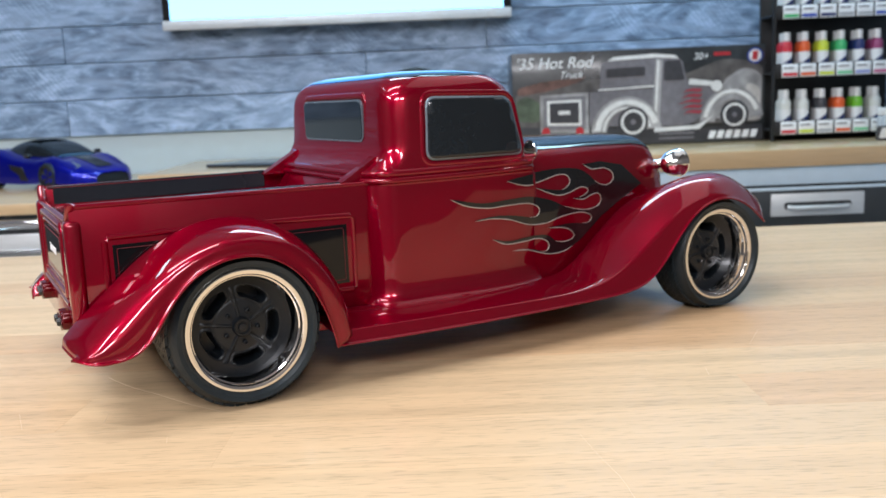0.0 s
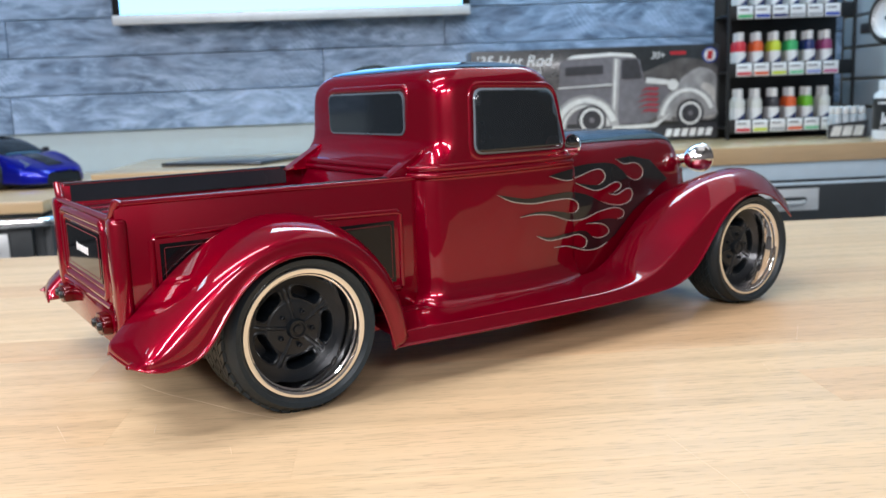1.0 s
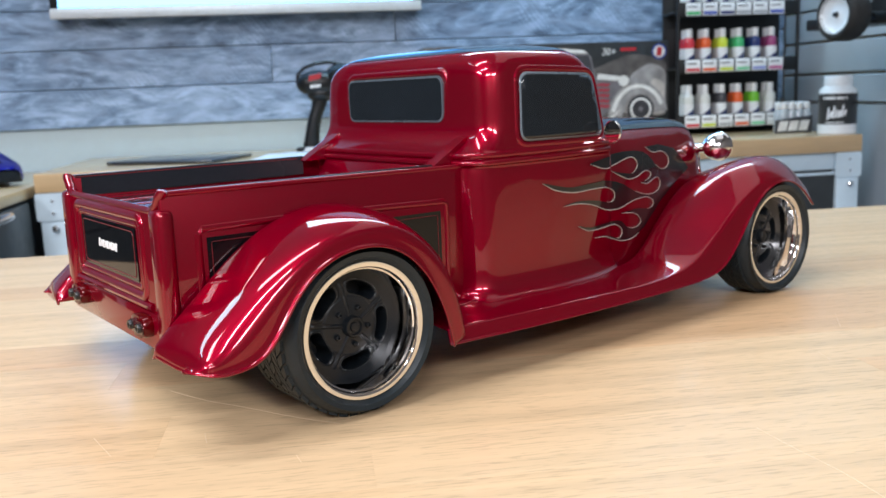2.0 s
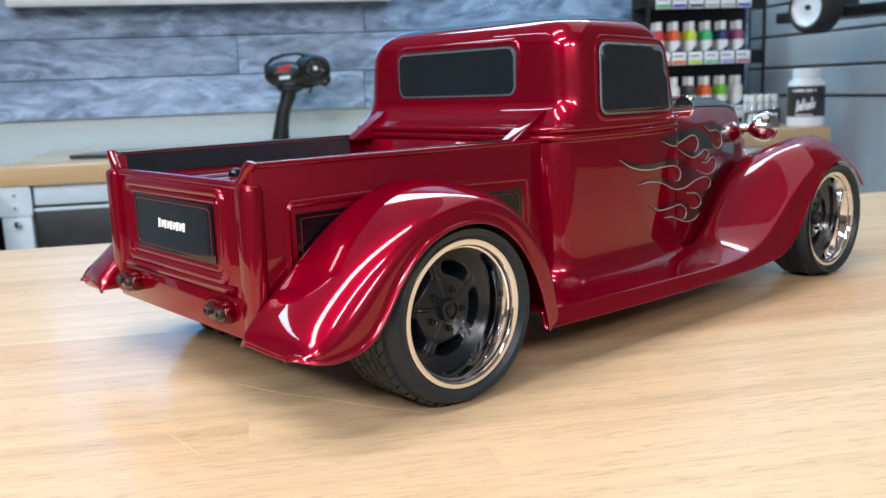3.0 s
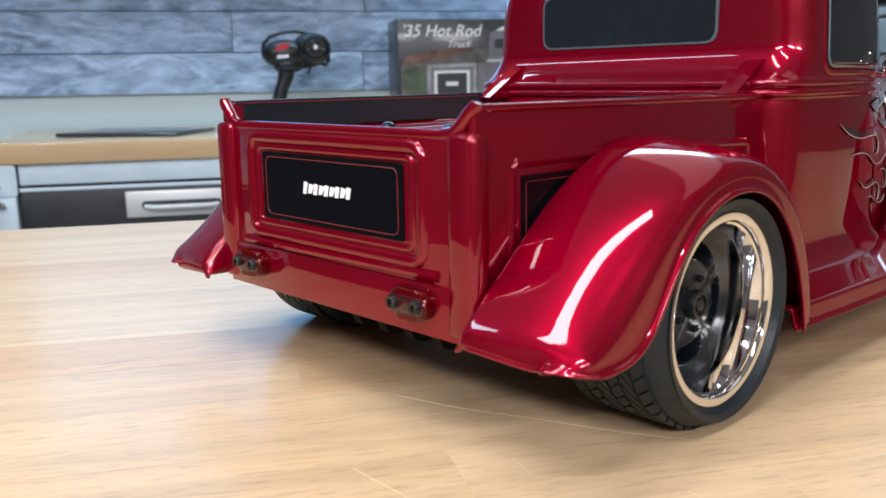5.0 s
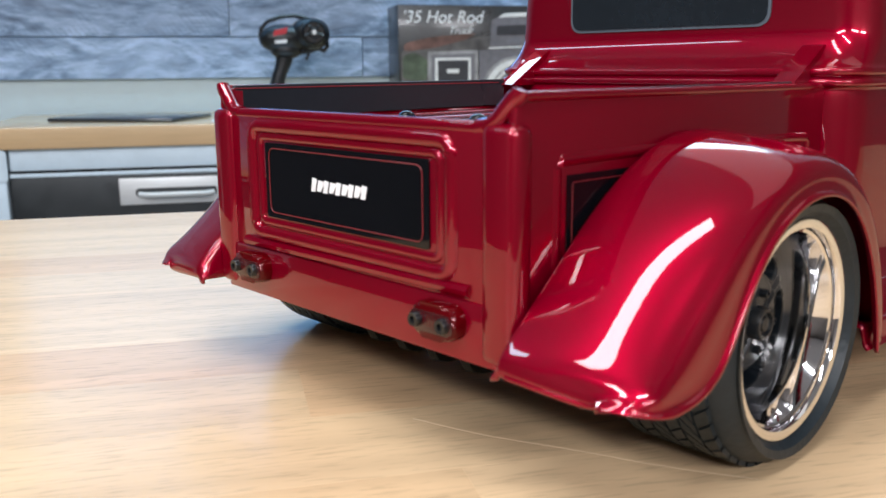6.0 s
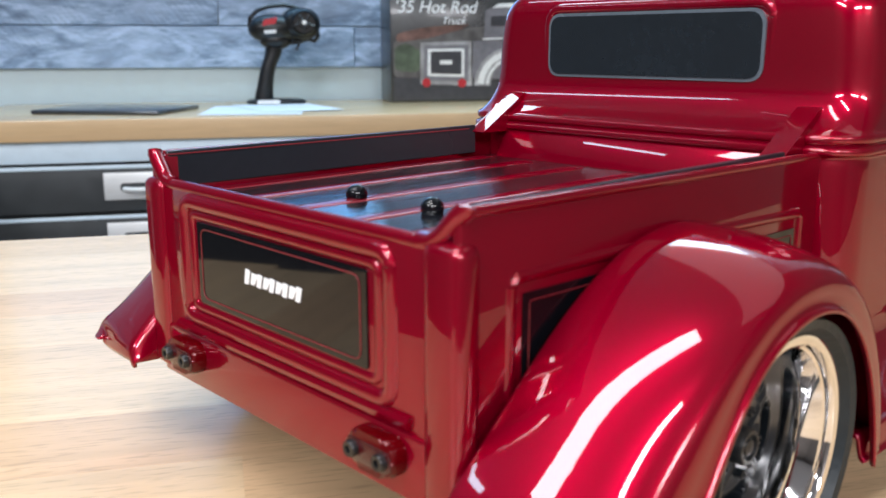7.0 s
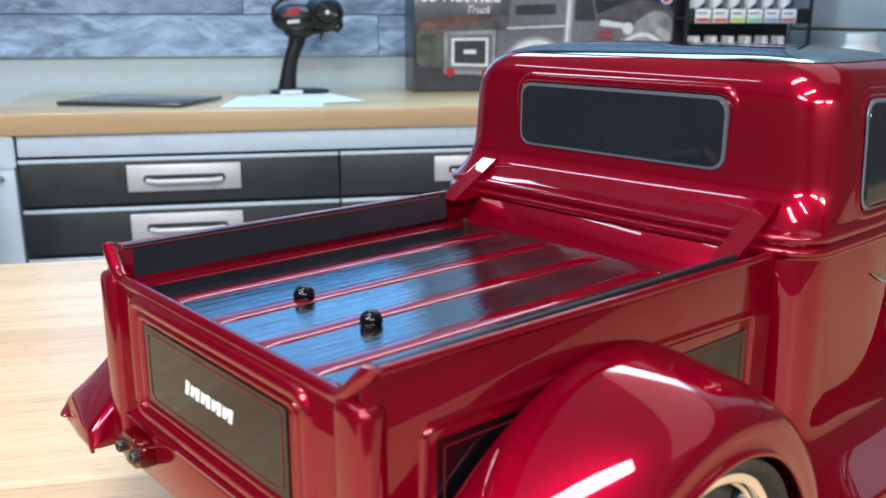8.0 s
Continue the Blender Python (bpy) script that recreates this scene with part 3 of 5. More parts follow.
def rear_fender(s):
    lip = [(-0.0836, 0.0376), (-0.0725, 0.0368), (-0.058, 0.0374), (-0.0475, 0.0460), (-0.037, 0.0645), (-0.020, 0.0775), (0.002, 0.0808), (0.022, 0.0735), (0.036, 0.0555), (0.043, 0.037), (0.0458, 0.0245)]
    inner = [(-0.0830, 0.0425), (-0.079, 0.0470), (-0.072, 0.0532), (-0.060, 0.0637), (-0.046, 0.0765), (-0.024, 0.0900), (0.002, 0.0952), (0.028, 0.0892), (0.047, 0.0715), (0.0575, 0.051), (0.061, 0.030)]
    lip, inner = eased(lip, 34), eased(inner, 30)

    def f(u, v):
        w = max((u - 0.06) / 0.94, 0.0)
        a, b = spline(inner, w), spline(lip, w)
        if v < 0.08:                               # inner wall beside the bed
            low = max(a[1] - 0.022, 0.0372) if w > 0.3 else 0.0372
            rr = 0.0013                            # radius of the crest
            kk = max(0.0, 1 - u / 0.06)
            x, top = a[0] - 0.0010 * math.sin(kk * math.pi / 2), a[1] - 0.0048 * kk ** 1.2
            low = min(low, top - rr - 0.0005)
            if v < 0.04:
                k = v / 0.04
                return (x, s * (0.0712 + 0.0018 * k), low + (top - rr - low) * k)
            g = (v - 0.04) / 0.04 * math.pi / 2
            return (x, s * (0.0730 + rr * (1 - math.cos(g))), top - rr + rr * math.sin(g))
        v = (v - 0.08) / 0.92
        q = min(v / 0.9, 1.0)
        m = math.sin(q * math.pi / 2) ** 0.85
        e = 5.0
        drop = 1 - (1 - m ** e) ** (1 / e)          # stays low until the shoulder, then turns down to the lip
        t = spline(inner, min(w + 0.02, 1.0)) - spline(inner, max(w - 0.02, 0.0))
        t = t / np.linalg.norm(t)
        sag = 0.0050 * m ** 1.6 * np.array((t[1], -t[0]))
        p = a + sag + (b - a - sag) * drop
        out = 0.0428 - 0.0110 * max(0.0, 1 - w / 0.10) ** 2.5
        y = 0.0743 + (out - 0.0033) * m
        if v > 0.9:
            k = (v - 0.9) / 0.1
            y += 0.0016 * math.sin(min(k * 1.6, 1) * math.pi / 2) * min(1.0, w / 0.10)
            n = b - a
            p = p + n / np.linalg.norm(n) * 0.0018 * k * min(1.0, w / 0.10)
        if u < 0.06:                               # turned-down rear edge
            k = 1 - u / 0.06
            p = p + np.array((-0.0010 * math.sin(k * math.pi / 2), -0.0048 * k ** 1.2)) * (1 - min(1.0, v / 0.9) ** 3)
        return (p[0], s * y, p[1])
    ob = part("rear_fender", skin(f, 84, 75), RED, truck)
    part("fender_bead", tube([tuple(np.array(f(0.0, 0.10 + 0.76 * i / 24)) + np.array((0.0003, 0, 0.0004))) for i in range(25)], 0.0008, 8), RED, truck)
    return thick(ob, 0.0012, 1 if s > 0 else -1)


def front_fender(s):
    """Lofted over three lines: the crest beside the hood, the crease, and the lip."""
    lip = [(0.0450, 0.1112, 0.0250), (0.10, 0.1122, 0.0240), (0.16, 0.1125, 0.0238), (0.2190, 0.1120, 0.0245), (0.245, 0.1115, 0.0258), (0.264, 0.1105, 0.0295), (0.2815, 0.109, 0.0460), (0.296, 0.108, 0.0630), (0.314, 0.107, 0.0750), (0.336, 0.1063, 0.0785), (0.358, 0.1045, 0.0710), (0.376, 0.1025, 0.0565)]
    crease = [(0.0450, 0.1098, 0.0314), (0.10, 0.1108, 0.0308), (0.155, 0.1112, 0.0303), (0.2100, 0.1105, 0.0290), (0.236, 0.1085, 0.0352), (0.253, 0.107, 0.0445), (0.271, 0.106, 0.0560), (0.288, 0.1055, 0.0680), (0.306, 0.105, 0.0775), (0.3330, 0.1052, 0.0808), (0.3570, 0.1035, 0.0728), (0.3768, 0.1015, 0.0578)]
    crest = [(0.0450, 0.084, 0.0345), (0.10, 0.0845, 0.0345), (0.150, 0.0838, 0.0345), (0.185, 0.078, 0.0342), (0.207, 0.0742, 0.0345), (0.219, 0.0712, 0.0362), (0.234, 0.0672, 0.0430), (0.2487, 0.0626, 0.0518), (0.265, 0.0580, 0.0615), (0.284, 0.0525, 0.0712), (0.302, 0.0472, 0.0762), (0.326, 0.0410, 0.0800), (0.350, 0.0365, 0.0790), (0.374, 0.033, 0.0600)]
    crest = [(x, y + 0.0030 * min(max((x - 0.20) / 0.03, 0), 1), z) for x, y, z in crest]
    lip, crease, crest = eased(lip, 24), eased(crease, 30), eased(crest, 12)
    NV = 56

    def section(u):
        c, k, b = spline(crest, u), spline(crease, u), spline(lip, u)
        w = min(max((u - 0.25) / 0.2, 0), 1)
        high = 0.0005 + 0.0055 * min(max((u - 0.50) / 0.22, 0), 1) + 0.0090 * min(max((u - 0.70) / 0.2, 0), 1)
        pts = []
        for j in range(5):
            t = j / 5
            pts.append(c + np.array((0, -0.010, -0.016)) * (1 - t) * (0.3 + 0.7 * w))
        for j in range(30):
            t = j / 30
            pts.append(c + (k - c) * t + np.array((0.7 * min(max((u - 0.75) / 0.25, 0), 1), 0.2, 1.0)) * math.sin(math.pi * t ** 1.25) * (high if w > 0 else -0.0005))
        for j in range(17):
            t = j / 16
            pts.append(k + (b - k) * t)
        for j in range(1, NV + 1 - 51):
            t = j / (NV - 51)
            pts.append(b + np.array((0, 0.0012 * math.sin(t * math.pi / 2), -0.0010 * t)))
        p = np.array(pts)
        for _ in range(3):
            p[1:-1] += 0.5 * (0.5 * (p[:-2] + p[2:]) - p[1:-1])
        return p
    NU = 110
    S = np.array([section(i / NU) for i in range(NU + 1)])
    for _ in range(14):                            # even out the flow from the board into the fender
        S[1:-1] += 0.5 * (0.5 * (S[:-2] + S[2:]) - S[1:-1])

    def f(u, v):
        x, y, z = S[int(round(u * NU))][int(round(v * NV))]
        return (x, s * y, z)
    ob = part("front_fender", skin(f, NU, NV), RED, truck, "red front fender flowing into the running board", True, 70)
    return thick(ob, 0.0012, 1 if s > 0 else -1)


for s in (-1, 1):
    rear_fender(s)
    front_fender(s)
    part("running_board_end", block(0.0440, 0.0900, min(s * 0.0690, s * 0.0850), max(s * 0.0690, s * 0.0850), 0.0262, 0.0347, 0.0012), RED, truck)

# ---- cab: horizontal rings of a rounded box ----
LOWER = [  # z, back, front, half width, corner radius
    (0.0270, 0.0765, 0.203, 0.0945, 0.014), (0.0320, 0.0775, 0.203, 0.0935, 0.014), (0.0335, 0.0795, 0.203, 0.0910, 0.015), (0.0352, 0.0810, 0.203, 0.0885, 0.015), (0.0378, 0.0820, 0.203, 0.0866, 0.016), (0.0420, 0.0827, 0.203, 0.0852, 0.016),
    (0.0490, 0.083, 0.203, 0.0846, 0.016), (0.070, 0.083, 0.203, 0.0845, 0.016), (0.098, 0.083, 0.203, 0.0842, 0.016), (0.1035, 0.0835, 0.201, 0.0842, 0.016),
    (0.1045, 0.0822, 0.200, 0.0858, 0.016), (0.1065, 0.0822, 0.200, 0.0858, 0.016), (0.1075, 0.0840, 0.200, 0.0845, 0.016), (0.1085, 0.0830, 0.200, 0.0853, 0.016), (0.1105, 0.0835, 0.200, 0.0853, 0.015),
    (0.1120, 0.0865, 0.199, 0.0843, 0.014), (0.1160, 0.0920, 0.1985, 0.0840, 0.013), (0.1220, 0.0957, 0.197, 0.0836, 0.013), (0.128, 0.0967, 0.1955, 0.0832, 0.013)]
UPPER = [
    (0.140, 0.0970, 0.1925, 0.0824, 0.013), (0.150, 0.0975, 0.1885, 0.0814, 0.0135), (0.1545, 0.0985, 0.1862, 0.0804, 0.014), (0.1585, 0.1003, 0.1835, 0.0784, 0.015), (0.1620, 0.1035, 0.1800, 0.0748, 0.016),
    (0.1645, 0.1080, 0.1755, 0.0695, 0.018), (0.1662, 0.1140, 0.1695, 0.0612, 0.020), (0.1672, 0.121, 0.1630, 0.050, 0.018), (0.1677, 0.130, 0.1550, 0.034, 0.012)]
CAB = LOWER + UPPER


CAB_SHIFT = 0.0015      # the cab stands a little to the left of the bed's middle line


def waist(x):
    """How far the cab's sides draw in towards the front."""
    return 1 - 0.080 * (max(x - 0.125, 0.0) / 0.06) ** 2


def cab_side(x, z, s=-1):
    """Half width of the cab at a place on its side."""
    zs = [r[0] for r in CAB]
    return float(np.interp(z, zs, [r[3] for r in CAB])) * waist(x) + CAB_SHIFT * (1 + s)


def ring(z, x0, x1, w, r, n=9):
    rf = min(r, 0.003) if z < 0.11 else r      # the front corners butt against the hood
    out = []
    for cx, cy, a0, q in ((x1 - rf, w - rf, 0, rf), (x0 + r, w - r, 90, r), (x0 + r, -w + r, 180, r), (x1 - rf, -w + rf, 270, rf)):
        for i in range(n + 1):
            a = radians(a0 + 90 * i / n)
            out.append((cx + q * math.cos(a), cy + q * math.sin(a)))
    full = []
    for i, p in enumerate(out):
        b = out[(i + 1) % len(out)]
        m = 14 if i % (n + 1) == n else 1
        full += [(p[0] + (b[0] - p[0]) * k / m, p[1] + (b[1] - p[1]) * k / m) for k in range(m)]
    return [(x, (y + math.copysign(CAB_SHIFT, y)) * waist(x) + CAB_SHIFT, z) for x, y in full]


bm = bmesh.new()
ZS = np.linspace(0, 1, 90)
rings = [[bm.verts.new(p) for p in ring(*spline(CAB, u))] for u in ZS]
for A, B in zip(rings, rings[1:]):
    for i in range(len(A)):
        bm.faces.new((A[i], A[(i + 1) % len(A)], B[(i + 1) % len(B)], B[i]))
bm.faces.new(rings[-1])
part("cab", bm, RED, truck, "", True, 60)
bm = bmesh.new()
rings = [[bm.verts.new((x, y, z + 0.0003)) for x, y, z in ring(*spline(CAB, u))] for u in np.linspace(0.868, 1, 16)]
for A, B in zip(rings, rings[1:]):
    for i in range(len(A)):
        bm.faces.new((A[i], A[(i + 1) % len(A)], B[(i + 1) % len(B)], B[i]))
bm.faces.new(rings[-1])
part("roof_decal", bm, BLACK_DECAL, truck, "black gloss roof decal", True, 60)

# ---- hood ----
HX = np.linspace(0.185, 0.355, 171)
HW = np.interp(HX, (0.185, 0.203, 0.22, 0.235, 0.256, 0.282, 0.31, 0.336, 0.345), (0.0776, 0.0736, 0.0702, 0.0660, 0.0598, 0.0522, 0.0435, 0.0365, 0.031))
HT = np.interp(HX, (0.19, 0.23, 0.28, 0.315, 0.328, 0.336, 0.341, 0.344), (0.1215, 0.1212, 0.1200, 0.1185, 0.1165, 0.1125, 0.107, 0.100))
for _ in range(24):
    HW[1:-1] = 0.25 * HW[:-2] + 0.5 * HW[1:-1] + 0.25 * HW[2:]
for _ in range(6):
    HT[1:-1] = 0.25 * HT[:-2] + 0.5 * HT[1:-1] + 0.25 * HT[2:]


def hood_w(x):
    return float(np.interp(x, HX, HW))


def hood_top(x):
    return float(np.interp(x, HX, HT))


def hood(u, v, out=0.0):
    x = 0.1985 + (0.3440 - 0.1985) * u
    w, zt = hood_w(x) + out, hood_top(x) + out
    a = math.pi * v
    c, s = math.cos(a), math.sin(a)
    zm = 0.03
    return (x, -w * math.copysign(abs(c) ** 0.42, c), zm + (zt - zm) * abs(s) ** 0.36)


bm = skin(hood, 120, 110)
part("hood", bm, RED, truck, "", True, 60)
part("hood_stripe", skin(lambda u, v: hood(0.02 + 0.93 * u, 0.30 + 0.40 * v, 0.0005), 90, 44), BLACK_DECAL, truck, "black gloss hood-top decal")
bm = skin(lambda u, v: (0.3445 + 0.003 * math.sin(math.pi * v), -0.029 + 0.058 * v, 0.045 + 0.053 * u), 6, 10)
part("grille", bm, BLACK_PLASTIC, truck)
for s in (-1, 1):
    part("grille_trim", tube([(0.3445, s * 0.0310, 0.05), (0.3448, s * 0.0310, 0.075), (0.3446, s * 0.0295, 0.090), (0.3444, s * 0.0250, 0.0965), (0.3442, s * 0.0140, 0.0992), (0.3442, 0, 0.1000)], 0.0013), CHROME, truck, "chrome grille trim")

# ---- bed: its sides widen a little towards the cab ----
def bed_y(x):
    return 0.0722 + 0.024 * x


for s in (-1, 1):
    bm = block(-0.0745, 0.092, min(s * 0.0685, s * 0.0715), max(s * 0.0685, s * 0.0715), 0.034, 0.1052, 0.0010)
    for v in bm.verts:
        v.co.y += s * (bed_y(v.co.x) - 0.0715)
    part("bed_side", bm, RED, truck)
    bm = tube([(-0.0730, s * 0.0700, 0.1050), (0.088, s * 0.0730, 0.1042)], 0.0014, 12)
    part("bed_rail", bm, RED, truck)
    # corner post
    part("corner_post", block(-0.0772, -0.0690, min(s * 0.0600, s * 0.0725), max(s * 0.0600, s * 0.0725), 0.036, 0.0985, 0.0030, 3), RED, truck)
    bm = tube([(-0.0735, s * 0.0570, 0.0970), (-0.0735, s * 0.0610, 0.0976), (-0.0735, s * 0.0640, 0.0995), (-0.0733, s * 0.0685, 0.1042), (-0.0730, s * 0.0700, 0.1054), (-0.0728, s * 0.0704, 0.1066), (-0.0727, s * 0.0705, 0.1071)], lambda k: 0.0024 if k < 0.7 else (0.0022 if k < 0.85 else (0.0016 if k < 0.97 else 0.0004)), 10)
    part("post_cap", bm, RED, truck)
    # brace up to the cab
    o = [(0.0675, 0.1035), (0.0930, 0.1190), (0.0975, 0.1192), (0.0990, 0.112), (0.0990, 0.1035)]
    bm = plate(rounded(o, 0.0009, 3), lambda a, b, d: (a, s * (0.0610 + d), b), 0.0082, None, 0.0007)
    part("brace", bm, RED, truck, "", True, 25)
    # decal along the inner side, with its reflection put into the colour
    part("inner_decal", block(-0.070, 0.070, min(s * 0.0676, s * 0.0692), max(s * 0.0676, s * 0.0692), 0.0945, 0.1062, 0.0003, 1), DECAL_REFLECTION, truck, "black decal strip with a slate reflection in its colour")
    part("pinstripe", tube([(-0.070, s * 0.0676, 0.1050), (0.066, s * 0.0676, 0.1048)], 0.00025, 6), RED_LINE, truck)

part("bed_floor", block(-0.072, 0.083, -0.0684, 0.0684, 0.086, 0.0930), BED_DECAL, truck, "glossy black bed floor decal")
for y in (-0.062, -0.036, -0.011, 0.0145, 0.040, 0.063):
    bm = skin(lambda u, v: (-0.069 + 0.1455 * u, y - 0.0036 * math.cos(math.pi * v), 0.0926 + 0.0011 * math.sin(math.pi * v) ** 0.7 * min(1, 24 * (1 - u), 24 * u)), 30, 14)
    part("bed_rib", bm, RED, truck)
for x, y in ((-0.0350, 0.0152), (-0.0338, -0.0176)):
    dome = [(0.0033 * math.sin(radians(a)) + 0.00005, 0.0944 + 0.0033 * math.cos(radians(a))) for a in range(0, 121, 10)]
    bm = lathe(dome + [(0.0024, 0.0925), (0.0024, 0.0920)], 24, "z")
    bmesh.ops.translate(bm, vec=(x, y, 0), verts=bm.verts[:])
    part("body_post", bm, BLACK_DECAL, truck, "black rounded body-mount post")
# apron below the rear window
prof = [(0.0977, 0.1285), (0.0972, 0.1250), (0.0950, 0.1205), (0.0925, 0.1172), (0.0905, 0.1150), (0.0885, 0.1120), (0.0870, 0.1090), (0.0850, 0.1062), (0.0832, 0.1045)]


def apron(u, v):
    p = spline(prof, u)
    y = -0.066 + 0.132 * v
    arc = 1 - (y / 0.066) ** 2
    bow = 0.0045 * arc * math.sin(math.pi * min(u * 1.2, 1))
    rise = 0.0036 * (arc - 0.35) * math.sin(math.pi * u)
    ridge = 0.0007 * math.sin((u - 0.42) * 2 * math.pi / 0.17) * (1 if 0.42 < u < 0.93 else 0)
    return (p[0] + bow - 0.7 * ridge, y, p[1] + ridge + rise)


bm = plate([(-0.0625, 0.0928), (0.0625, 0.0928), (0.0625, 0.1046), (-0.0625, 0.1046)], lambda a, b, d: (0.0768 + 0.58 * (b - 0.0928) + d, a, b), 0.004, None, 0.0)
bmesh.ops.bevel(bm, geom=bm.edges[:], offset=0.0006, segments=2, profile=0.5, affect="EDGES")
part("bed_front_panel", bm, RED, truck, "", True, 30)
part("cab_apron", skin(apron, 72, 30), RED, truck)

# ---- tailgate ----
part("tailgate", block(-0.0757, -0.0715, -0.0625, 0.0625, 0.0345, 0.0970, 0.0012), RED, truck)
part("tailgate_top", tube([(-0.0738, -0.0625, 0.0970), (-0.0738, 0.0625, 0.0970)], 0.0020, 10), RED, truck)


def back(a, b, d):
    return (-0.0757 - d, a, b)


def loop(y0, y1, z0, z1, r):
    return rounded([(y0, z0), (y1, z0), (y1, z1), (y0, z1)], r, 6)


part("tailgate_frame", tube([back(a, b, -0.0010) for a, b in loop(-0.0490, 0.0480, 0.0575, 0.0935, 0.005)], 0.0026, 12, True), RED, truck)
part("tailgate_frame", tube([back(a, b, -0.0010) for a, b in loop(-0.0446, 0.0434, 0.0615, 0.0900, 0.003)], 0.0018, 12, True), RED, truck)
part("tailgate_decal", plate(loop(-0.0408, 0.0394, 0.0635, 0.0882, 0.001), back, 0.0006), BLACK_DECAL, truck, "black gloss tailgate decal")
part("tailgate_pinstripe", tube([back(a, b, 0.0007) for a, b in loop(-0.0384, 0.0370, 0.0652, 0.0864, 0.003)], 0.00017, 6, True), RED_LINE, truck)
part("tailgate_rib", tube([back(-0.056, 0.0545, 0.0), back(0.054, 0.0535, 0.0)], 0.0018, 8), RED, truck)
part("lower_valance", block(-0.0765, -0.0740, -0.066, 0.066, 0.0350, 0.0520, 0.001), RED, truck)
for s in (-1, 1):
    y0 = s * 0.0466
    lamp = part("tail_lamp", plate(loop(y0 - 0.0087, y0 + 0.0087, 0.0405, 0.0505, 0.0049), lambda a, b, d: (-0.0763 - d, a, b), 0.0050, None, 0.0018), LENS_RED, truck, "red tail lamp lens with two screws")
    part("lens_band", plate(loop(y0 - 0.0083, y0 + 0.0083, 0.0425, 0.0482, 0.0027), lambda a, b, d: (-0.0812 - d, a, b), 0.0004, None, 0.0002), LENS_BAND, lamp, "smoked ribbed band")
    for k in range(13):
        y = y0 - 0.0072 + 0.0012 * k
        part("lens_rib", tube([(-0.0814, y, 0.0428), (-0.0815, y, 0.0479)], 0.00022, 5), LENS_RED, lamp)
    for dy in (-0.0053, 0.0053):
        bm = lathe([(0.0001, -0.0824), (0.0009, -0.0824), (0.0010, -0.0832), (0.0019, -0.0833), (0.0022, -0.0827), (0.0022, -0.0811)], 16, "x")
        bmesh.ops.translate(bm, vec=(0, y0 + dy, 0.0455), verts=bm.verts[:])
        part("screw", bm, BLACK_PLASTIC, lamp, "black socket screw")

# ---- windows ----
SIDE_WIN = [(0.1205, 0.1512), (0.1800, 0.1496), (0.1893, 0.1152), (0.1182, 0.1160)]
BACK_WIN = [(-0.0452, 0.1272), (0.0498, 0.1272), (0.0498, 0.1510), (-0.0452, 0.1510)]


def grown(pts, g):
    c = np.mean(np.array(pts), axis=0)
    return [tuple(np.array(p) + g * np.sign(np.array(p) - c)) for p in pts]


def dense(pts, step=0.004):
    """The closed outline with long edges cut up."""
    out = []
    for p, q in zip(pts, pts[1:] + pts[:1]):
        m = max(1, int(math.dist(p, q) / step))
        out += [(p[0] + (q[0] - p[0]) * k / m, p[1] + (q[1] - p[1]) * k / m) for k in range(m)]
    return out


def bent_pane(outline, s, out):
    """A thin pane that follows the cab's curved side."""
    bm = bmesh.new()
    f = bm.faces.new([bm.verts.new((a, 0, b)) for a, b in outline])
    for k in range(18):
        bmesh.ops.bisect_plane(bm, geom=bm.verts[:] + bm.edges[:] + bm.faces[:], plane_co=(0.116 + 0.0045 * k, 0, 0), plane_no=(1, 0, 0))
    for k in range(8):
        bmesh.ops.bisect_plane(bm, geom=bm.verts[:] + bm.edges[:] + bm.faces[:], plane_co=(0, 0, 0.118 + 0.0045 * k), plane_no=(0, 0, 1))
    for v in bm.verts:
        v.co.y = s * (cab_side(v.co.x, v.co.z, s) + out)
    return bm


for s in (-1, 1):
    ol = dense(rounded(grown(SIDE_WIN, 0.0026), 0.008, 8))
    part("window_surround", tube([(a, s * (cab_side(a, b, s) - 0.0017), b) for a, b in ol], 0.0023, 12, True), RED, truck)
    w = thick(part("side_window", bent_pane(rounded(grown(SIDE_WIN, 0.0008), 0.0065, 8), s, 0.0006), WINDOW_EDGE, truck, "dark side window with grey printed border"), 0.0004, 0)
    thick(part("pane", bent_pane(rounded(grown(SIDE_WIN, -0.0004), 0.0058, 8), s, 0.0010), WINDOW, w), 0.0003, 0)
part("window_surround", tube([(0.0993, a, b) for a, b in rounded(grown(BACK_WIN, 0.0026), 0.007, 8)], 0.0025, 12, True), RED, truck)
w = part("rear_window", plate(rounded(grown(BACK_WIN, 0.0008), 0.0060, 8), lambda a, b, d: (0.0972 - d, a, b), 0.0011), WINDOW_EDGE, truck, "dark rear window with grey printed border")
part("pane", plate(rounded(grown(BACK_WIN, -0.0004), 0.0052, 8), lambda a, b, d: (0.0972 - d, a, b), 0.0015), WINDOW, w)

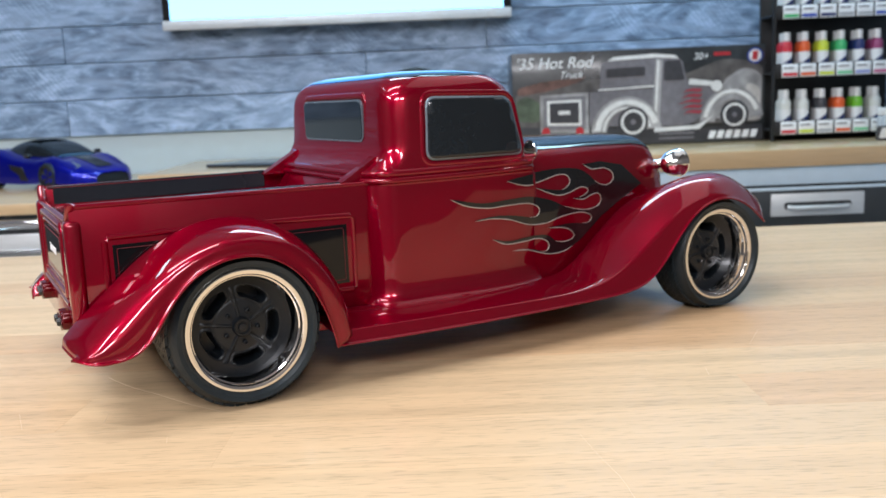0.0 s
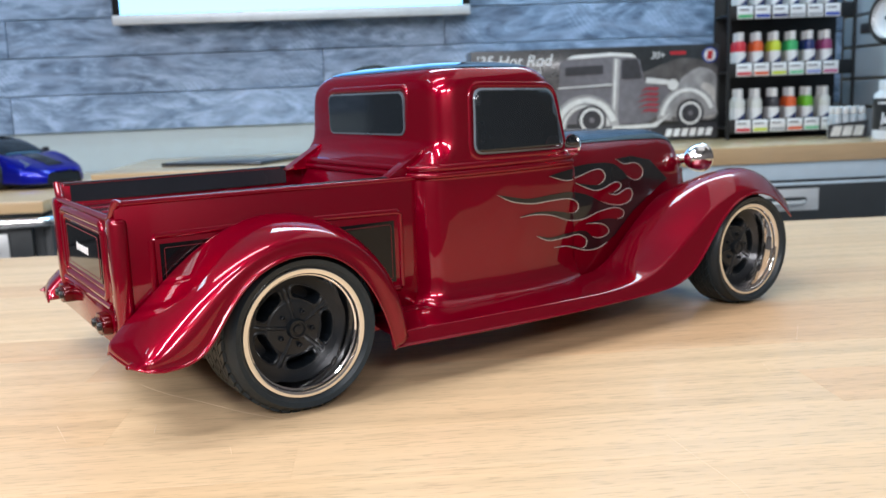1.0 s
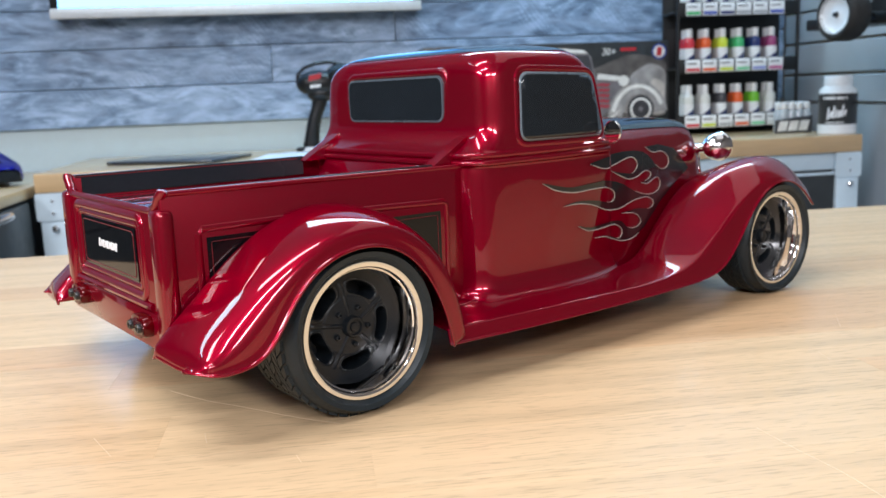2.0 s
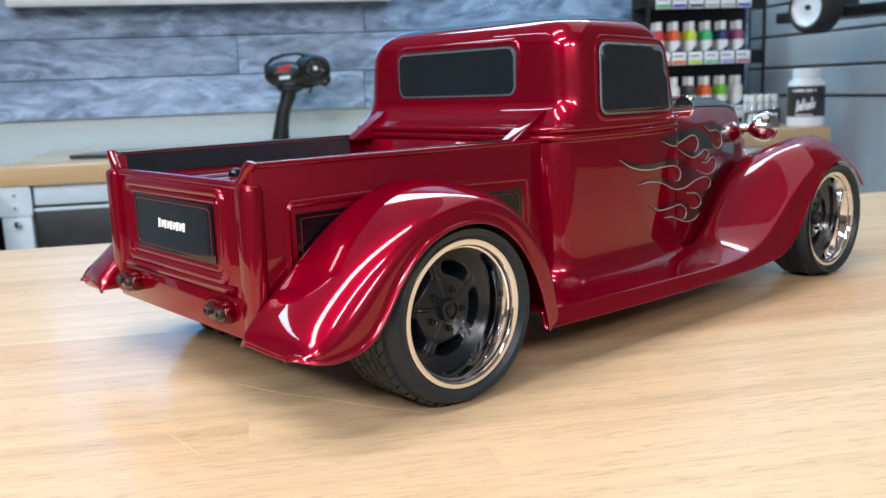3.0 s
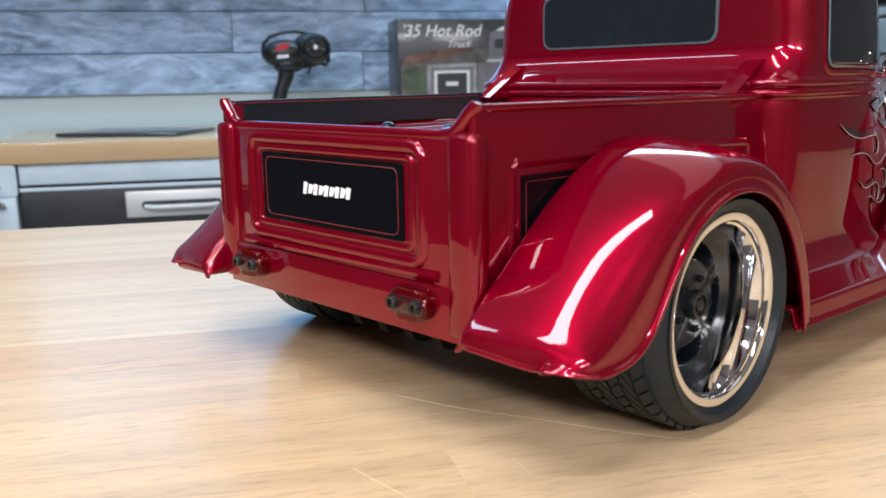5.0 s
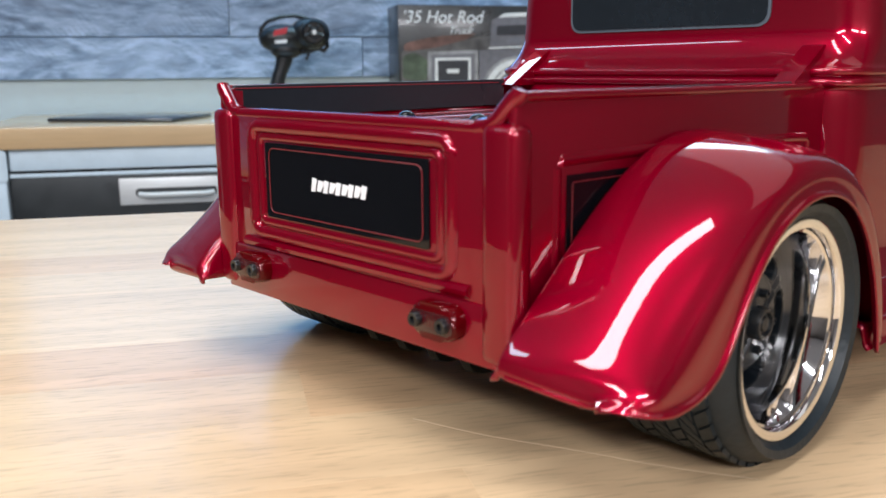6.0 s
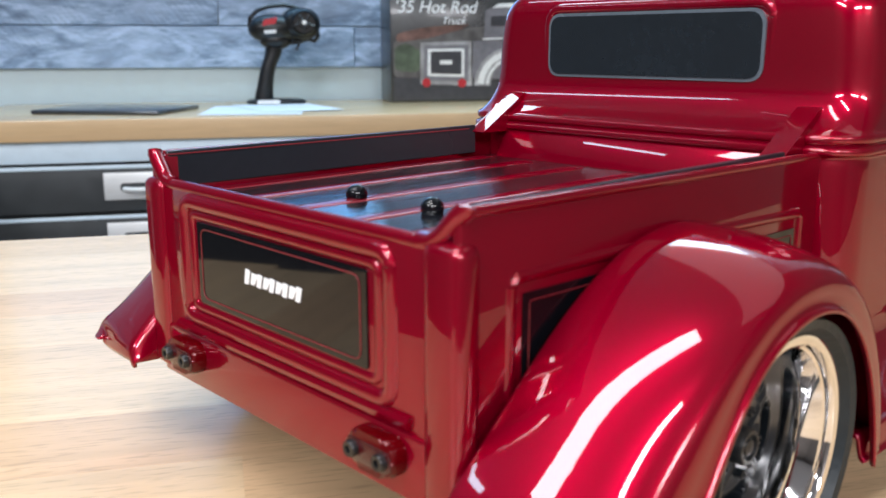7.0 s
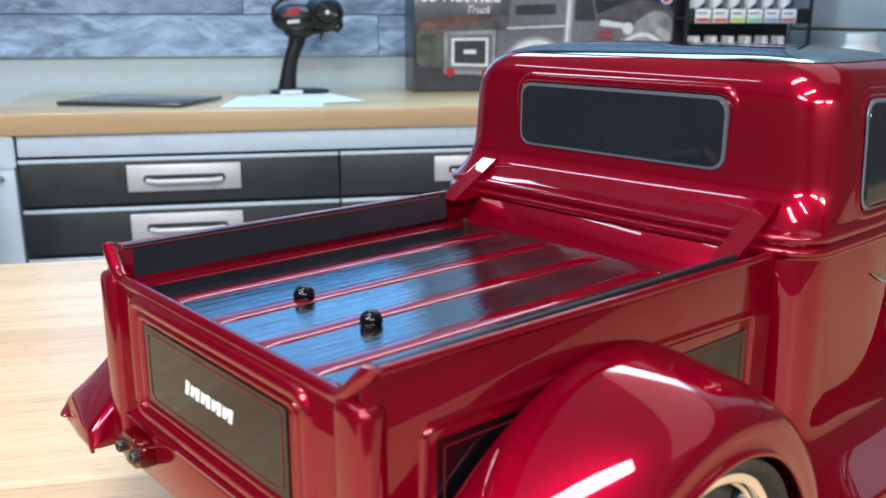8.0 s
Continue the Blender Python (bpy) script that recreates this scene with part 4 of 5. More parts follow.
# ---- lamps, mirrors ----
for s in (-1, 1):
    y0, back_by = s * 0.0428, 0.0055
    lamp = thing("headlamp", pose(0, 0, 0), "", "")
    lamp.parent = truck
    bullet = [(0.0101 * math.sin(k * math.pi / 28) + 0.0001, 0.3450 - 0.0135 * math.cos(k * math.pi / 28)) for k in range(15)]
    bm = lathe(bullet + [(0.0105, 0.3455), (0.0106, 0.3466), (0.0102, 0.3478), (0.0094, 0.3480)], 48, "x")
    bmesh.ops.translate(bm, vec=(back_by, y0, 0.0962), verts=bm.verts[:])
    part("bucket", bm, CHROME, lamp, "chrome headlamp bucket")
    bm = lathe([(0.0001, 0.3502), (0.005, 0.3495), (0.0094, 0.3477)], 32, "x")
    bmesh.ops.translate(bm, vec=(back_by, y0, 0.0962), verts=bm.verts[:])
    part("lens", bm, WINDOW_EDGE, lamp)
    part("bracket", tube([(0.3405, s * 0.0270, 0.0950), (0.3420, s * 0.0330, 0.0955), (0.3440, s * 0.0350, 0.0960)], 0.0036, 14), CHROME, lamp)
    # round door mirror
    mir = thing("mirror", pose(0, 0, 0), "", "")
    mir.parent = truck
    bm = lathe([(0.0001, -0.0034), (0.0036, -0.0031), (0.0060, -0.0016), (0.0067, 0.0), (0.0061, 0.0004)], 28, "x")
    bmesh.ops.scale(bm, vec=(-1, 1, 1), verts=bm.verts[:])
    bmesh.ops.translate(bm, vec=(0.189, s * 0.0850, 0.1164), verts=bm.verts[:])
    part("shell", bm, CHROME, mir, "chrome mirror shell")
    bm = lathe([(0.0001, 0.0), (0.0062, 0.0)], 28, "x")
    bmesh.ops.translate(bm, vec=(0.1888, s * 0.0850, 0.1164), verts=bm.verts[:])
    part("glass", bm, CHROME, mir)
    part("stem", tube([(0.190, s * 0.0745, 0.1120), (0.1905, s * 0.082, 0.1118), (0.191, s * 0.0850, 0.1135)], 0.0012, 8), CHROME, mir)


# ---- wheels ----
def wheel(x, s, R, rim, y_face, width, turn):
    """y_face: the rim's outer lip; the wheel is turned about y, the face outwards."""
    w = thing("wheel", pose(x, 0, R), "", "")
    w.parent = truck
    yo = y_face + 0.0025

    def P(r, y):
        return (r, s * y)
    prof = [P(rim - 0.002, y_face - 0.004), P(rim + 0.0004, y_face - 0.001), P(rim + 0.0022, yo - 0.0006), P(rim + 0.0045, yo), P(R - 0.0045, yo - 0.0012), P(R - 0.0018, yo - 0.0040), P(R - 0.0004, yo - 0.0085), P(R, yo - width * 0.5), P(R - 0.0004, yo - width + 0.0085), P(R - 0.0022, yo - width + 0.003), P(R - 0.007, yo - width), P(rim - 0.002, yo - width + 0.002)]
    part("tyre", lathe(prof, 72), RUBBER, w, "black rubber tyre with grooved tread")
    # tread blocks
    bm = bmesh.new()
    n = 44
    for k in range(n):
        a0 = 2 * math.pi * k / n
        for j in range(6):
            yy0 = yo - 0.0075 - j * (width - 0.015) / 6
            yy1 = yy0 - (width - 0.015) / 6 * 0.86
            sk = 0.06 * (1 if j % 2 else -1) + (0.07 if j % 2 else 0)
            vs = []
            for r in (R - 0.0008, R + 0.0007):
                for a, yy in ((a0 + sk, yy0), (a0 + 0.115 + sk, yy0), (a0 + 0.115 - sk * 0.4, yy1), (a0 - sk * 0.4, yy1)):
                    vs.append(bm.verts.new((r * math.cos(a), s * yy, r * math.sin(a))))
            for q in ((4, 5, 6, 7), (0, 1, 5, 4), (1, 2, 6, 5), (2, 3, 7, 6), (3, 0, 4, 7)):
                bm.faces.new([vs[i] for i in q])
    part("tread", bm, RUBBER, w, "", False)
    prof = [P(rim + 0.0003, y_face - 0.0030), P(rim + 0.0005, y_face - 0.0006), P(rim, y_face), P(rim - 0.0010, y_face + 0.0001), P(rim - 0.0024, y_face - 0.0004), P(rim - 0.0030, y_face - 0.0014), P(rim - 0.0031, y_face - 0.0026), P(rim - 0.0038, y_face - 0.0030), P(rim - 0.0046, y_face - 0.0052), P(rim - 0.0054, y_face - 0.0078), P(rim - 0.0056, y_face - 0.0086), P(rim - 0.0060, y_face - 0.0180)]
    part("rim", lathe(prof, 72), CHROME, w, "polished chrome rim lip")
    # dished five-spoke centre with five slots
    r1, r0, yc = rim - 0.0059, 0.0046, y_face - 0.0150

    def face(u, v):
        a, r = 2 * math.pi * u, r0 + (r1 - r0) * v
        k = ((a - turn) * 5 / (2 * math.pi)) % 1.0
        t = abs(k - 0.5) * 2 * math.pi / 5          # angle from the slot's middle
        sp = (math.pi / 5 - t) * r                  # distance from the spoke's middle line
        f = r / r1
        # a kidney slot: rounded box in angle and radius
        da, dr = t / 0.445, abs(f - 0.70) / 0.118
        box = (da ** 4.0 + dr ** 3.2) ** (1 / 3.6)
        slot = min(1.0, max(0.0, (1.0 - box) * 7.0))
        slot = slot * slot * (3 - 2 * slot)
        edge = 0.0005 * math.exp(-((box - 1.13) / 0.07) ** 2)
        wide = 0.0009 + 0.0006 * v
        ridge = max(0.0, 1 - (sp / wide) ** 2) * min(1.0, max(0.0, (0.84 - f) * 9)) * 0.0010
        disc = 0.0006 / (1 + math.exp((f - 0.545) * 110)) # raised plate round the hub
        bowl = 0.0020 * (1 - v) ** 1.3 + edge + disc
        return (r * math.cos(a), s * (yc + bowl + ridge - 0.0120 * slot), r * math.sin(a))
    part("wheel_centre", skin(face, 360, 56, close_u=True), SATIN_BLACK, w, "satin black five-slot wheel centre", True)
    cap = [P(0.0050, yc + 0.0010), P(0.0050, yc + 0.0052), P(0.0044, yc + 0.0062), P(0.0036, yc + 0.0062), P(0.0032, yc + 0.0052), P(0.0024, yc + 0.0052), P(0.0020, yc + 0.0060), P(0.0001, yc + 0.0062)]
    part("hub_cap", lathe(cap, 28), SATIN_BLACK, w)
    for k in range(5):
        a = turn + 2 * math.pi * (k + 0.5) / 5
        bm = lathe([P(0.0013, yc - 0.001), P(0.0013, yc + 0.0042), P(0.0007, yc + 0.0044), P(0.0005, yc + 0.0034)], 6)
        bmesh.ops.translate(bm, vec=(0.0088 * math.cos(a), 0, 0.0088 * math.sin(a)), verts=bm.verts[:])
        part("lug_nut", bm, SATIN_BLACK, w, "", False)
    # inner barrel closes the wheel from behind
    part("barrel", lathe([P(rim - 0.0058, y_face - 0.016), P(rim - 0.006, yo - width + 0.004), P(0.008, yo - width + 0.006)], 40), BLACK_PLASTIC, w)


for s in (-1, 1):
    wheel(-0.0010, s, 0.0395, 0.0313, 0.1095, 0.046, radians(28))
    wheel(0.3315, s, 0.0378, 0.0310, 0.1035, 0.034, radians(44))

# ---- underside ----
part("chassis_plate", block(-0.030, 0.345, -0.040, 0.040, 0.016, 0.021, 0.001), BLACK_PLASTIC, truck)
part("rear_axle", tube([(0, -0.07, 0.0395), (0, 0.07, 0.0395)], 0.008, 12), BLACK_PLASTIC, truck)
part("front_axle", tube([(0.332, -0.07, 0.0378), (0.332, 0.07, 0.0378)], 0.008, 12), BLACK_PLASTIC, truck)
part("rear_skid", block(-0.0660, -0.038, -0.054, 0.016, 0.0318, 0.0365, 0.0012), MATTE_BLACK, truck)
for y in (-0.048, -0.034, -0.020, -0.006):
    bm = plate([(-0.0690, 0.0325), (-0.0665, 0.0280), (-0.062, 0.0266), (-0.048, 0.0266), (-0.044, 0.0325)], lambda a, b, d: (a, y + d, b), 0.004)
    part("skid_fin", bm, MATTE_BLACK, truck, "", False)

# ---- bed side decals and raised frames, on the right-hand side ----
def bed_face(a, b, d):
    return (a, -bed_y(a) - d, b)


part("side_frame", tube([bed_face(a, b, -0.0013) for a, b in ((-0.0590, 0.060), (-0.0590, 0.0865), (-0.0575, 0.0885), (-0.02, 0.0888), (0.03, 0.0880), (0.0725, 0.0872), (0.0742, 0.0855), (0.0740, 0.046), (0.0725, 0.0448), (0.062, 0.0448))], 0.0021, 12), RED, truck)
for x0, x1, z0, z1 in ((-0.0555, -0.020, 0.050, 0.0846), (0.028, 0.0700, 0.0490, 0.0826)):
    part("side_decal", plate([(x0, z0), (x1, z0), (x1, z1), (x0, z1)], bed_face, 0.0004), BLACK_DECAL, truck, "black gloss side decal")
    part("side_pinstripe", tube([bed_face(a, b, 0.0005) for a, b in rounded([(x0 + 0.002, z0 + 0.002), (x1 - 0.002, z0 + 0.002), (x1 - 0.002, z1 - 0.002), (x0 + 0.002, z1 - 0.002)], 0.0008, 2)], 0.00015, 5, True), RED_LINE, truck)

# ---- flames over the hood side and door: millimetres along and up ----
def side_y(x, z):
    if x < 0.1990:
        return cab_side(x, z)
    sn = min(max((z - 0.03) / (hood_top(x) - 0.03), 0.0), 0.999) ** (1 / 0.36)
    return hood_w(x) * (1 - sn * sn) ** 0.21


FRONT_EDGE = [(317.0, 83.5), (294.6, 99), (270.8, 103.3), (250.8, 102.9)]
LICKS, SILVER = [], []


def lick(run, *line):
    """One flame tongue's edge; run: how far along it the bright pinstripe goes."""
    LICKS.append(list(line))
    SILVER.append(run)


lick(6.3, (250.8, 102.8), (259.7, 98.9), (273.4, 98.5), (282.0, 94.6), (281.6, 89.3), (273.7, 86.9), (263.6, 89.6), (256.1, 95.3), (244.5, 100.5), (221.0, 102.3), (194.8, 100.9), (175.1, 98.9))
lick(6.2, (175.1, 98.6), (191.0, 94.5), (204.9, 95.3), (221.8, 98.1), (231.7, 97.4), (234.6, 92.6), (227.2, 88.6), (215.5, 89.5), (202.0, 92.0))
lick(7.2, (202.0, 91.8), (213.7, 87.4), (222.2, 85.2), (232.2, 85.7), (244.5, 88.1), (252.3, 86.6), (251.7, 83.8), (244.1, 81.8), (236.9, 81.8))
lick(7.2, (236.9, 81.5), (247.1, 79.9), (258.3, 82.2), (264.7, 81.7), (267.0, 77.6), (262.1, 73.5), (248.9, 72.7), (229.5, 76.8), (213.1, 83.3), (194.8, 87.1), (175.8, 87.3), (155.0, 87.2), (132.5, 91.7))
lick(7.3, (132.5, 91.4), (143.7, 86.5), (159.4, 83.8), (175.8, 83.8), (192.2, 83.2), (201.9, 80.1), (202.9, 75.9), (197.2, 73.8), (180.9, 76.8), (163.8, 78.4), (149.3, 77.2))
lick(9.2, (149.3, 76.8), (161.6, 77.0), (176.1, 74.9), (193.1, 69.7), (208.8, 68.7), (224.4, 71.2), (243.4, 71.6), (254.5, 68.4), (254.5, 64.7), (247.8, 63.7), (232.2, 65.6), (210.7, 65.6))
lick(5.2, (210.7, 65.3), (224.1, 63.8), (232.5, 61), (236.4, 56.8), (230.0, 54.4), (218.8, 55.5), (209.1, 61.0), (191.9, 61.9), (175.3, 61.6), (162.2, 64.5))
lick(6.3, (162.2, 64.1), (173.3, 59.9), (190.1, 59.6), (202.0, 59.6), (209.6, 56.6), (211.0, 52.9), (207.0, 50.5), (194.8, 53.8), (178.3, 55.1))
lick(5, (178.3, 54.9), (190.0, 54.0), (199.0, 51.5), (211.0, 48.3), (223.7, 47.9), (234.4, 50))
outline = [np.array(p, float) for p in FRONT_EDGE[:-1]]
for line in LICKS:
    n = (len(line) - 1) * 7
    outline += [spline(line, i / n) for i in range(n)]
outline += [np.array(p, float) for p in ((243.4, 53), (267.3, 66), (290.8, 75))]
bm = bmesh.new()
vs = [bm.verts.new((p[0] / 1000, 0, p[1] / 1000)) for p in outline]
es = [bm.edges.new((vs[i], vs[(i + 1) % len(vs)])) for i in range(len(vs))]
bmesh.ops.triangle_fill(bm, use_beauty=True, use_dissolve=False, edges=es)
for k in range(28):
    bmesh.ops.bisect_plane(bm, geom=bm.verts[:] + bm.edges[:] + bm.faces[:], plane_co=(0.14 + 0.0065 * k, 0, 0), plane_no=(1, 0, 0))
for k in range(9):
    bmesh.ops.bisect_plane(bm, geom=bm.verts[:] + bm.edges[:] + bm.faces[:], plane_co=(0, 0, 0.05 + 0.0065 * k), plane_no=(0, 0, 1))
for v in bm.verts:
    v.co.y = -side_y(v.co.x, v.co.z) - 0.0006
part("flame_decal", bm, FLAME_BLACK, truck, "black flame decal over hood side and door", True, 80)
for line, run in zip(LICKS, SILVER):
    pts = []
    n = int(run * 8)
    for i in range(n + 1):
        x, z = spline(line, i / 8 / (len(line) - 1)) / 1000
        pts.append((x, -side_y(x, z) - 0.0007, z))
    part("flame_pinstripe", tube(pts, lambda k: 0.00029 * min(1, 0.35 + 6 * k, 0.35 + 6 * (1 - k)), 5), SILVER_LINE, truck, "thin silver flame outline")

# ---- slanted white mark on the tailgate decal: plain slanted bars ----
for k in range(9):
    a, tall = 0.0134 - 0.0031 * k, (0.0040, 0.0031, 0.0036, 0.0030, 0.0036, 0.0030, 0.0036, 0.0031, 0.0038)[k]
    low = 0.0744 + (0.0003 if k % 2 else 0.0)
    o = [(a, low), (a - 0.0021, low), (a - 0.0031 - 0.0008 * (k % 2), low + tall), (a - 0.0009, low + tall + 0.0003)]
    part("mark", plate(o, lambda a, b, d: (-0.0763 - d, a, b), 0.0002), WHITE_INK, truck, "plain white slanted mark", False)

# ---- wall screen ----
tv = thing("wall_screen", pose(0, 0, 0), "wall-mounted flat screen glowing pale blue, silver lower frame", "television")
part("casing", block(-0.622, 0.358, BACK - 0.070, BACK - 0.014, 0.372, 0.93, 0.004), BLACK_PLASTIC, tv)
part("lower_bezel", block(-0.622, 0.358, BACK - 0.078, BACK - 0.0705, 0.3690, 0.3960, 0.003), TV_FRAME, tv, "silver lower bezel")
part("panel", block(-0.600, 0.336, BACK - 0.0735, BACK - 0.0705, 0.3970, 0.915), SCREEN, tv, "glowing pale blue picture")
part("mount", block(-0.25, 0.0, BACK - 0.0138, BACK - 0.010, 0.5, 0.8), BLACK_PLASTIC, tv)
part("sensor", block(0.30, 0.312, BACK - 0.0775, BACK - 0.0762, 0.373, 0.379), BLACK_PLASTIC, tv)

# ---- printed product box ----
PX0, PX1, PY, PZ0, PZ1 = 0.347, 1.040, 1.955, BZ, 0.262
box = thing("product_box", pose(0, 0, 0), "large black printed product box with a grey truck picture", "box")
part("carton", block(PX0, PX1, PY, 2.09, PZ0, PZ1, 0.002), CARD_BLACK, box)


def on_box(layer):
    def put(u, v, d):
        return (PX0 + u * (PX1 - PX0), PY - 0.0002 - 0.0004 * layer - d, PZ0 + v * (PZ1 - PZ0))
    return put


def inked(name, pts, mat, layer, r=0.0):
    return part(name, plate(rounded(pts, r, 4) if r else pts, on_box(layer), 0.0002), mat, box, "", False)


def disc(cu, cv, r, n=28):
    k = (PX1 - PX0) / (PZ1 - PZ0)
    return [(cu + r * math.cos(2 * math.pi * i / n), cv + r * k * math.sin(2 * math.pi * i / n)) for i in range(n)]


inked("smoke_print", [(0.01, 0.22), (0.99, 0.20), (0.99, 0.80), (0.84, 0.88), (0.66, 0.70), (0.33, 0.72), (0.16, 0.62), (0.01, 0.60)], INK_SMOKE, 0, 0.06)
inked("fog_print", [(0.78, 0.26), (0.985, 0.20), (0.985, 0.70), (0.92, 0.78), (0.84, 0.66)], INK_FOG, 1, 0.05)
inked("fog_print", [(0.88, 0.24), (0.980, 0.22), (0.980, 0.56), (0.93, 0.62)], INK_MIST, 2, 0.04)
inked("foliage_print", [(0.015, 0.30), (0.10, 0.28), (0.12, 0.46), (0.06, 0.56), (0.015, 0.52)], INK_OLIVE, 1, 0.03)
inked("rust_print", [(0.02, 0.56), (0.14, 0.60), (0.26, 0.68), (0.30, 0.74), (0.12, 0.70), (0.02, 0.64)], INK_RUST, 1, 0.03)
inked("ground_print", [(0.01, 0.02), (0.99, 0.02), (0.99, 0.18), (0.62, 0.16), (0.35, 0.20), (0.01, 0.24)], INK_DARK, 2, 0.01)
# the pictured truck: bed, cab, hood, then the bright fenders over them
inked("truck_bed_print", [(0.300, 0.22), (0.560, 0.20), (0.560, 0.585), (0.300, 0.575)], INK_GREY, 3, 0.008)
inked("truck_door_print", [(0.555, 0.19), (0.700, 0.20), (0.760, 0.30), (0.800, 0.46), (0.795, 0.60), (0.700, 0.640), (0.555, 0.600)], INK_GREY, 4, 0.010)
inked("truck_cab_print", [(0.345, 0.575), (0.700, 0.610), (0.688, 0.66), (0.672, 0.86), (0.640, 0.915), (0.560, 0.935), (0.400, 0.910), (0.352, 0.865)], INK_GREY, 3, 0.020)
inked("truck_roof_print", [(0.375, 0.885), (0.560, 0.905), (0.660, 0.885), (0.640, 0.925), (0.555, 0.945), (0.400, 0.925)], INK_LIGHT, 5, 0.008)
inked("rear_window_print", [(0.372, 0.715), (0.525, 0.725), (0.525, 0.820), (0.372, 0.808)], INK_DARK, 5, 0.012)
inked("side_window_print", [(0.597, 0.665), (0.682, 0.665), (0.664, 0.868), (0.600, 0.868)], INK_DARK, 5, 0.012)
inked("pillar_print", [(0.553, 0.20), (0.580, 0.20), (0.592, 0.88), (0.566, 0.895)], INK_FOG, 5, 0.006)
inked("pillar_print", [(0.560, 0.21), (0.568, 0.21), (0.581, 0.87), (0.572, 0.88)], INK_LIGHT, 6, 0.003)
inked("belt_print", [(0.340, 0.585), (0.560, 0.605), (0.560, 0.622), (0.340, 0.600)], INK_LIGHT, 6, 0.003)
inked("tailgate_print", [(0.108, 0.17), (0.302, 0.15), (0.305, 0.575), (0.108, 0.560)], INK_FOG, 3, 0.006)
inked("tailgate_panel_print", [(0.122, 0.205), (0.288, 0.19), (0.288, 0.540), (0.122, 0.530)], INK_GREY, 4, 0.006)
inked("tailgate_edge_print", [(0.135, 0.245), (0.272, 0.235), (0.272, 0.505), (0.135, 0.500)], INK_LIGHT, 5, 0.006)
inked("tailgate_panel_print", [(0.146, 0.270), (0.262, 0.260), (0.262, 0.480), (0.146, 0.476)], INK_DARK, 6, 0.006)
inked("mark_print", [(0.180, 0.355), (0.226, 0.355), (0.226, 0.395), (0.180, 0.395)], INK_LIGHT, 7)
inked("tail_lamp_print", disc(0.130, 0.185, 0.016), INK_RED, 7)
inked("tail_lamp_print", disc(0.264, 0.178, 0.016), INK_RED, 7)


def arch(cu, cv, ru, rv, a0, a1, thick):
    """A curved fender band over a printed wheel."""
    out = [(cu + ru * math.cos(a), cv + rv * math.sin(a)) for a in np.linspace(a0, a1, 18)]
    return out + [(cu + (ru - thick) * math.cos(a), cv + (rv - thick * 2.2) * math.sin(a)) for a in np.linspace(a1, a0, 18)]


inked("rear_fender_print", arch(0.450, 0.14, 0.140, 0.375, math.pi * 0.99, 0.12, 0.062), INK_FOG, 7)
inked("rear_fender_edge_print", arch(0.452, 0.14, 0.130, 0.345, math.pi * 0.97, 0.30, 0.024), INK_LIGHT, 8)
inked("rear_fender_edge_print", arch(0.452, 0.14, 0.098, 0.270, math.pi * 0.97, 0.20, 0.010), INK_LIGHT, 9)
inked("front_fender_print", arch(0.868, 0.18, 0.128, 0.400, math.pi * 0.96, 0.22, 0.060), INK_FOG, 7)
inked("front_fender_edge_print", arch(0.868, 0.18, 0.118, 0.370, math.pi * 0.92, 0.45, 0.018), INK_LIGHT, 8)
inked("running_board_print", [(0.560, 0.135), (0.740, 0.150), (0.800, 0.300), (0.765, 0.235), (0.720, 0.190), (0.560, 0.180)], INK_LIGHT, 8)
for cu, cv, r in ((0.476, 0.250, 0.060), (0.878, 0.285, 0.056)):
    inked("tyre_print", disc(cu, cv, r), INK_DARK, 10)
    inked("rim_print", disc(cu, cv, r * 0.82), INK_LIGHT, 11)
    inked("wheel_print", disc(cu, cv, r * 0.64), INK_DARK, 12)
    inked("hub_print", disc(cu, cv, r * 0.18), INK_GREY, 13)
inked("lamp_print", disc(0.806, 0.590, 0.022), INK_LIGHT, 9)
inked("hood_print", [(0.695, 0.615), (0.790, 0.590), (0.790, 0.640), (0.700, 0.675)], INK_LIGHT, 7, 0.006)
for k in range(5):
    v = 0.300 + 0.056 * k
    lean = 0.010 * abs(k - 2)
    inked("flame_print", [(0.655 + lean, v), (0.690, v + 0.022), (0.740, v + 0.010), (0.752, v + 0.040), (0.715, v + 0.052), (0.690, v + 0.040)], INK_MAROON, 7)
inked("badge_print", disc(0.957, 0.885, 0.031), INK_BLUE, 3)
inked("badge_print", disc(0.957, 0.885, 0.024), INK_LIGHT, 4)
inked("badge_print", [(0.945, 0.84), (0.965, 0.84), (0.970, 0.93), (0.948, 0.93)], INK_RED, 5, 0.004)
for k in range(6):
    u = 0.775 + 0.033 * k
    inked("maker_mark_print", [(u, 0.045), (u + 0.024, 0.045), (u + 0.033, 0.125), (u + 0.008, 0.125)], WHITE_INK, 3)
for k in range(2):
    inked("caption_print", [(0.58, 0.055 + 0.05 * k), (0.72, 0.055 + 0.05 * k), (0.72, 0.075 + 0.05 * k), (0.58, 0.075 + 0.05 * k)], INK_GREY, 3)


def lettering(text, size, u, v, layer, mat, slant=0.0):
    cu = bpy.data.curves.new("lettering", "FONT")
    cu.body, cu.size, cu.extrude, cu.shear = text, size, 0.0002, slant
    cu.materials.append(mat)
    ob = new("lettering", cu)
    ob.parent = box
    x, y, z = on_box(layer)(u, v, 0.0003)
    ob.matrix_basis = pose(x, y, z, 90)
    return ob


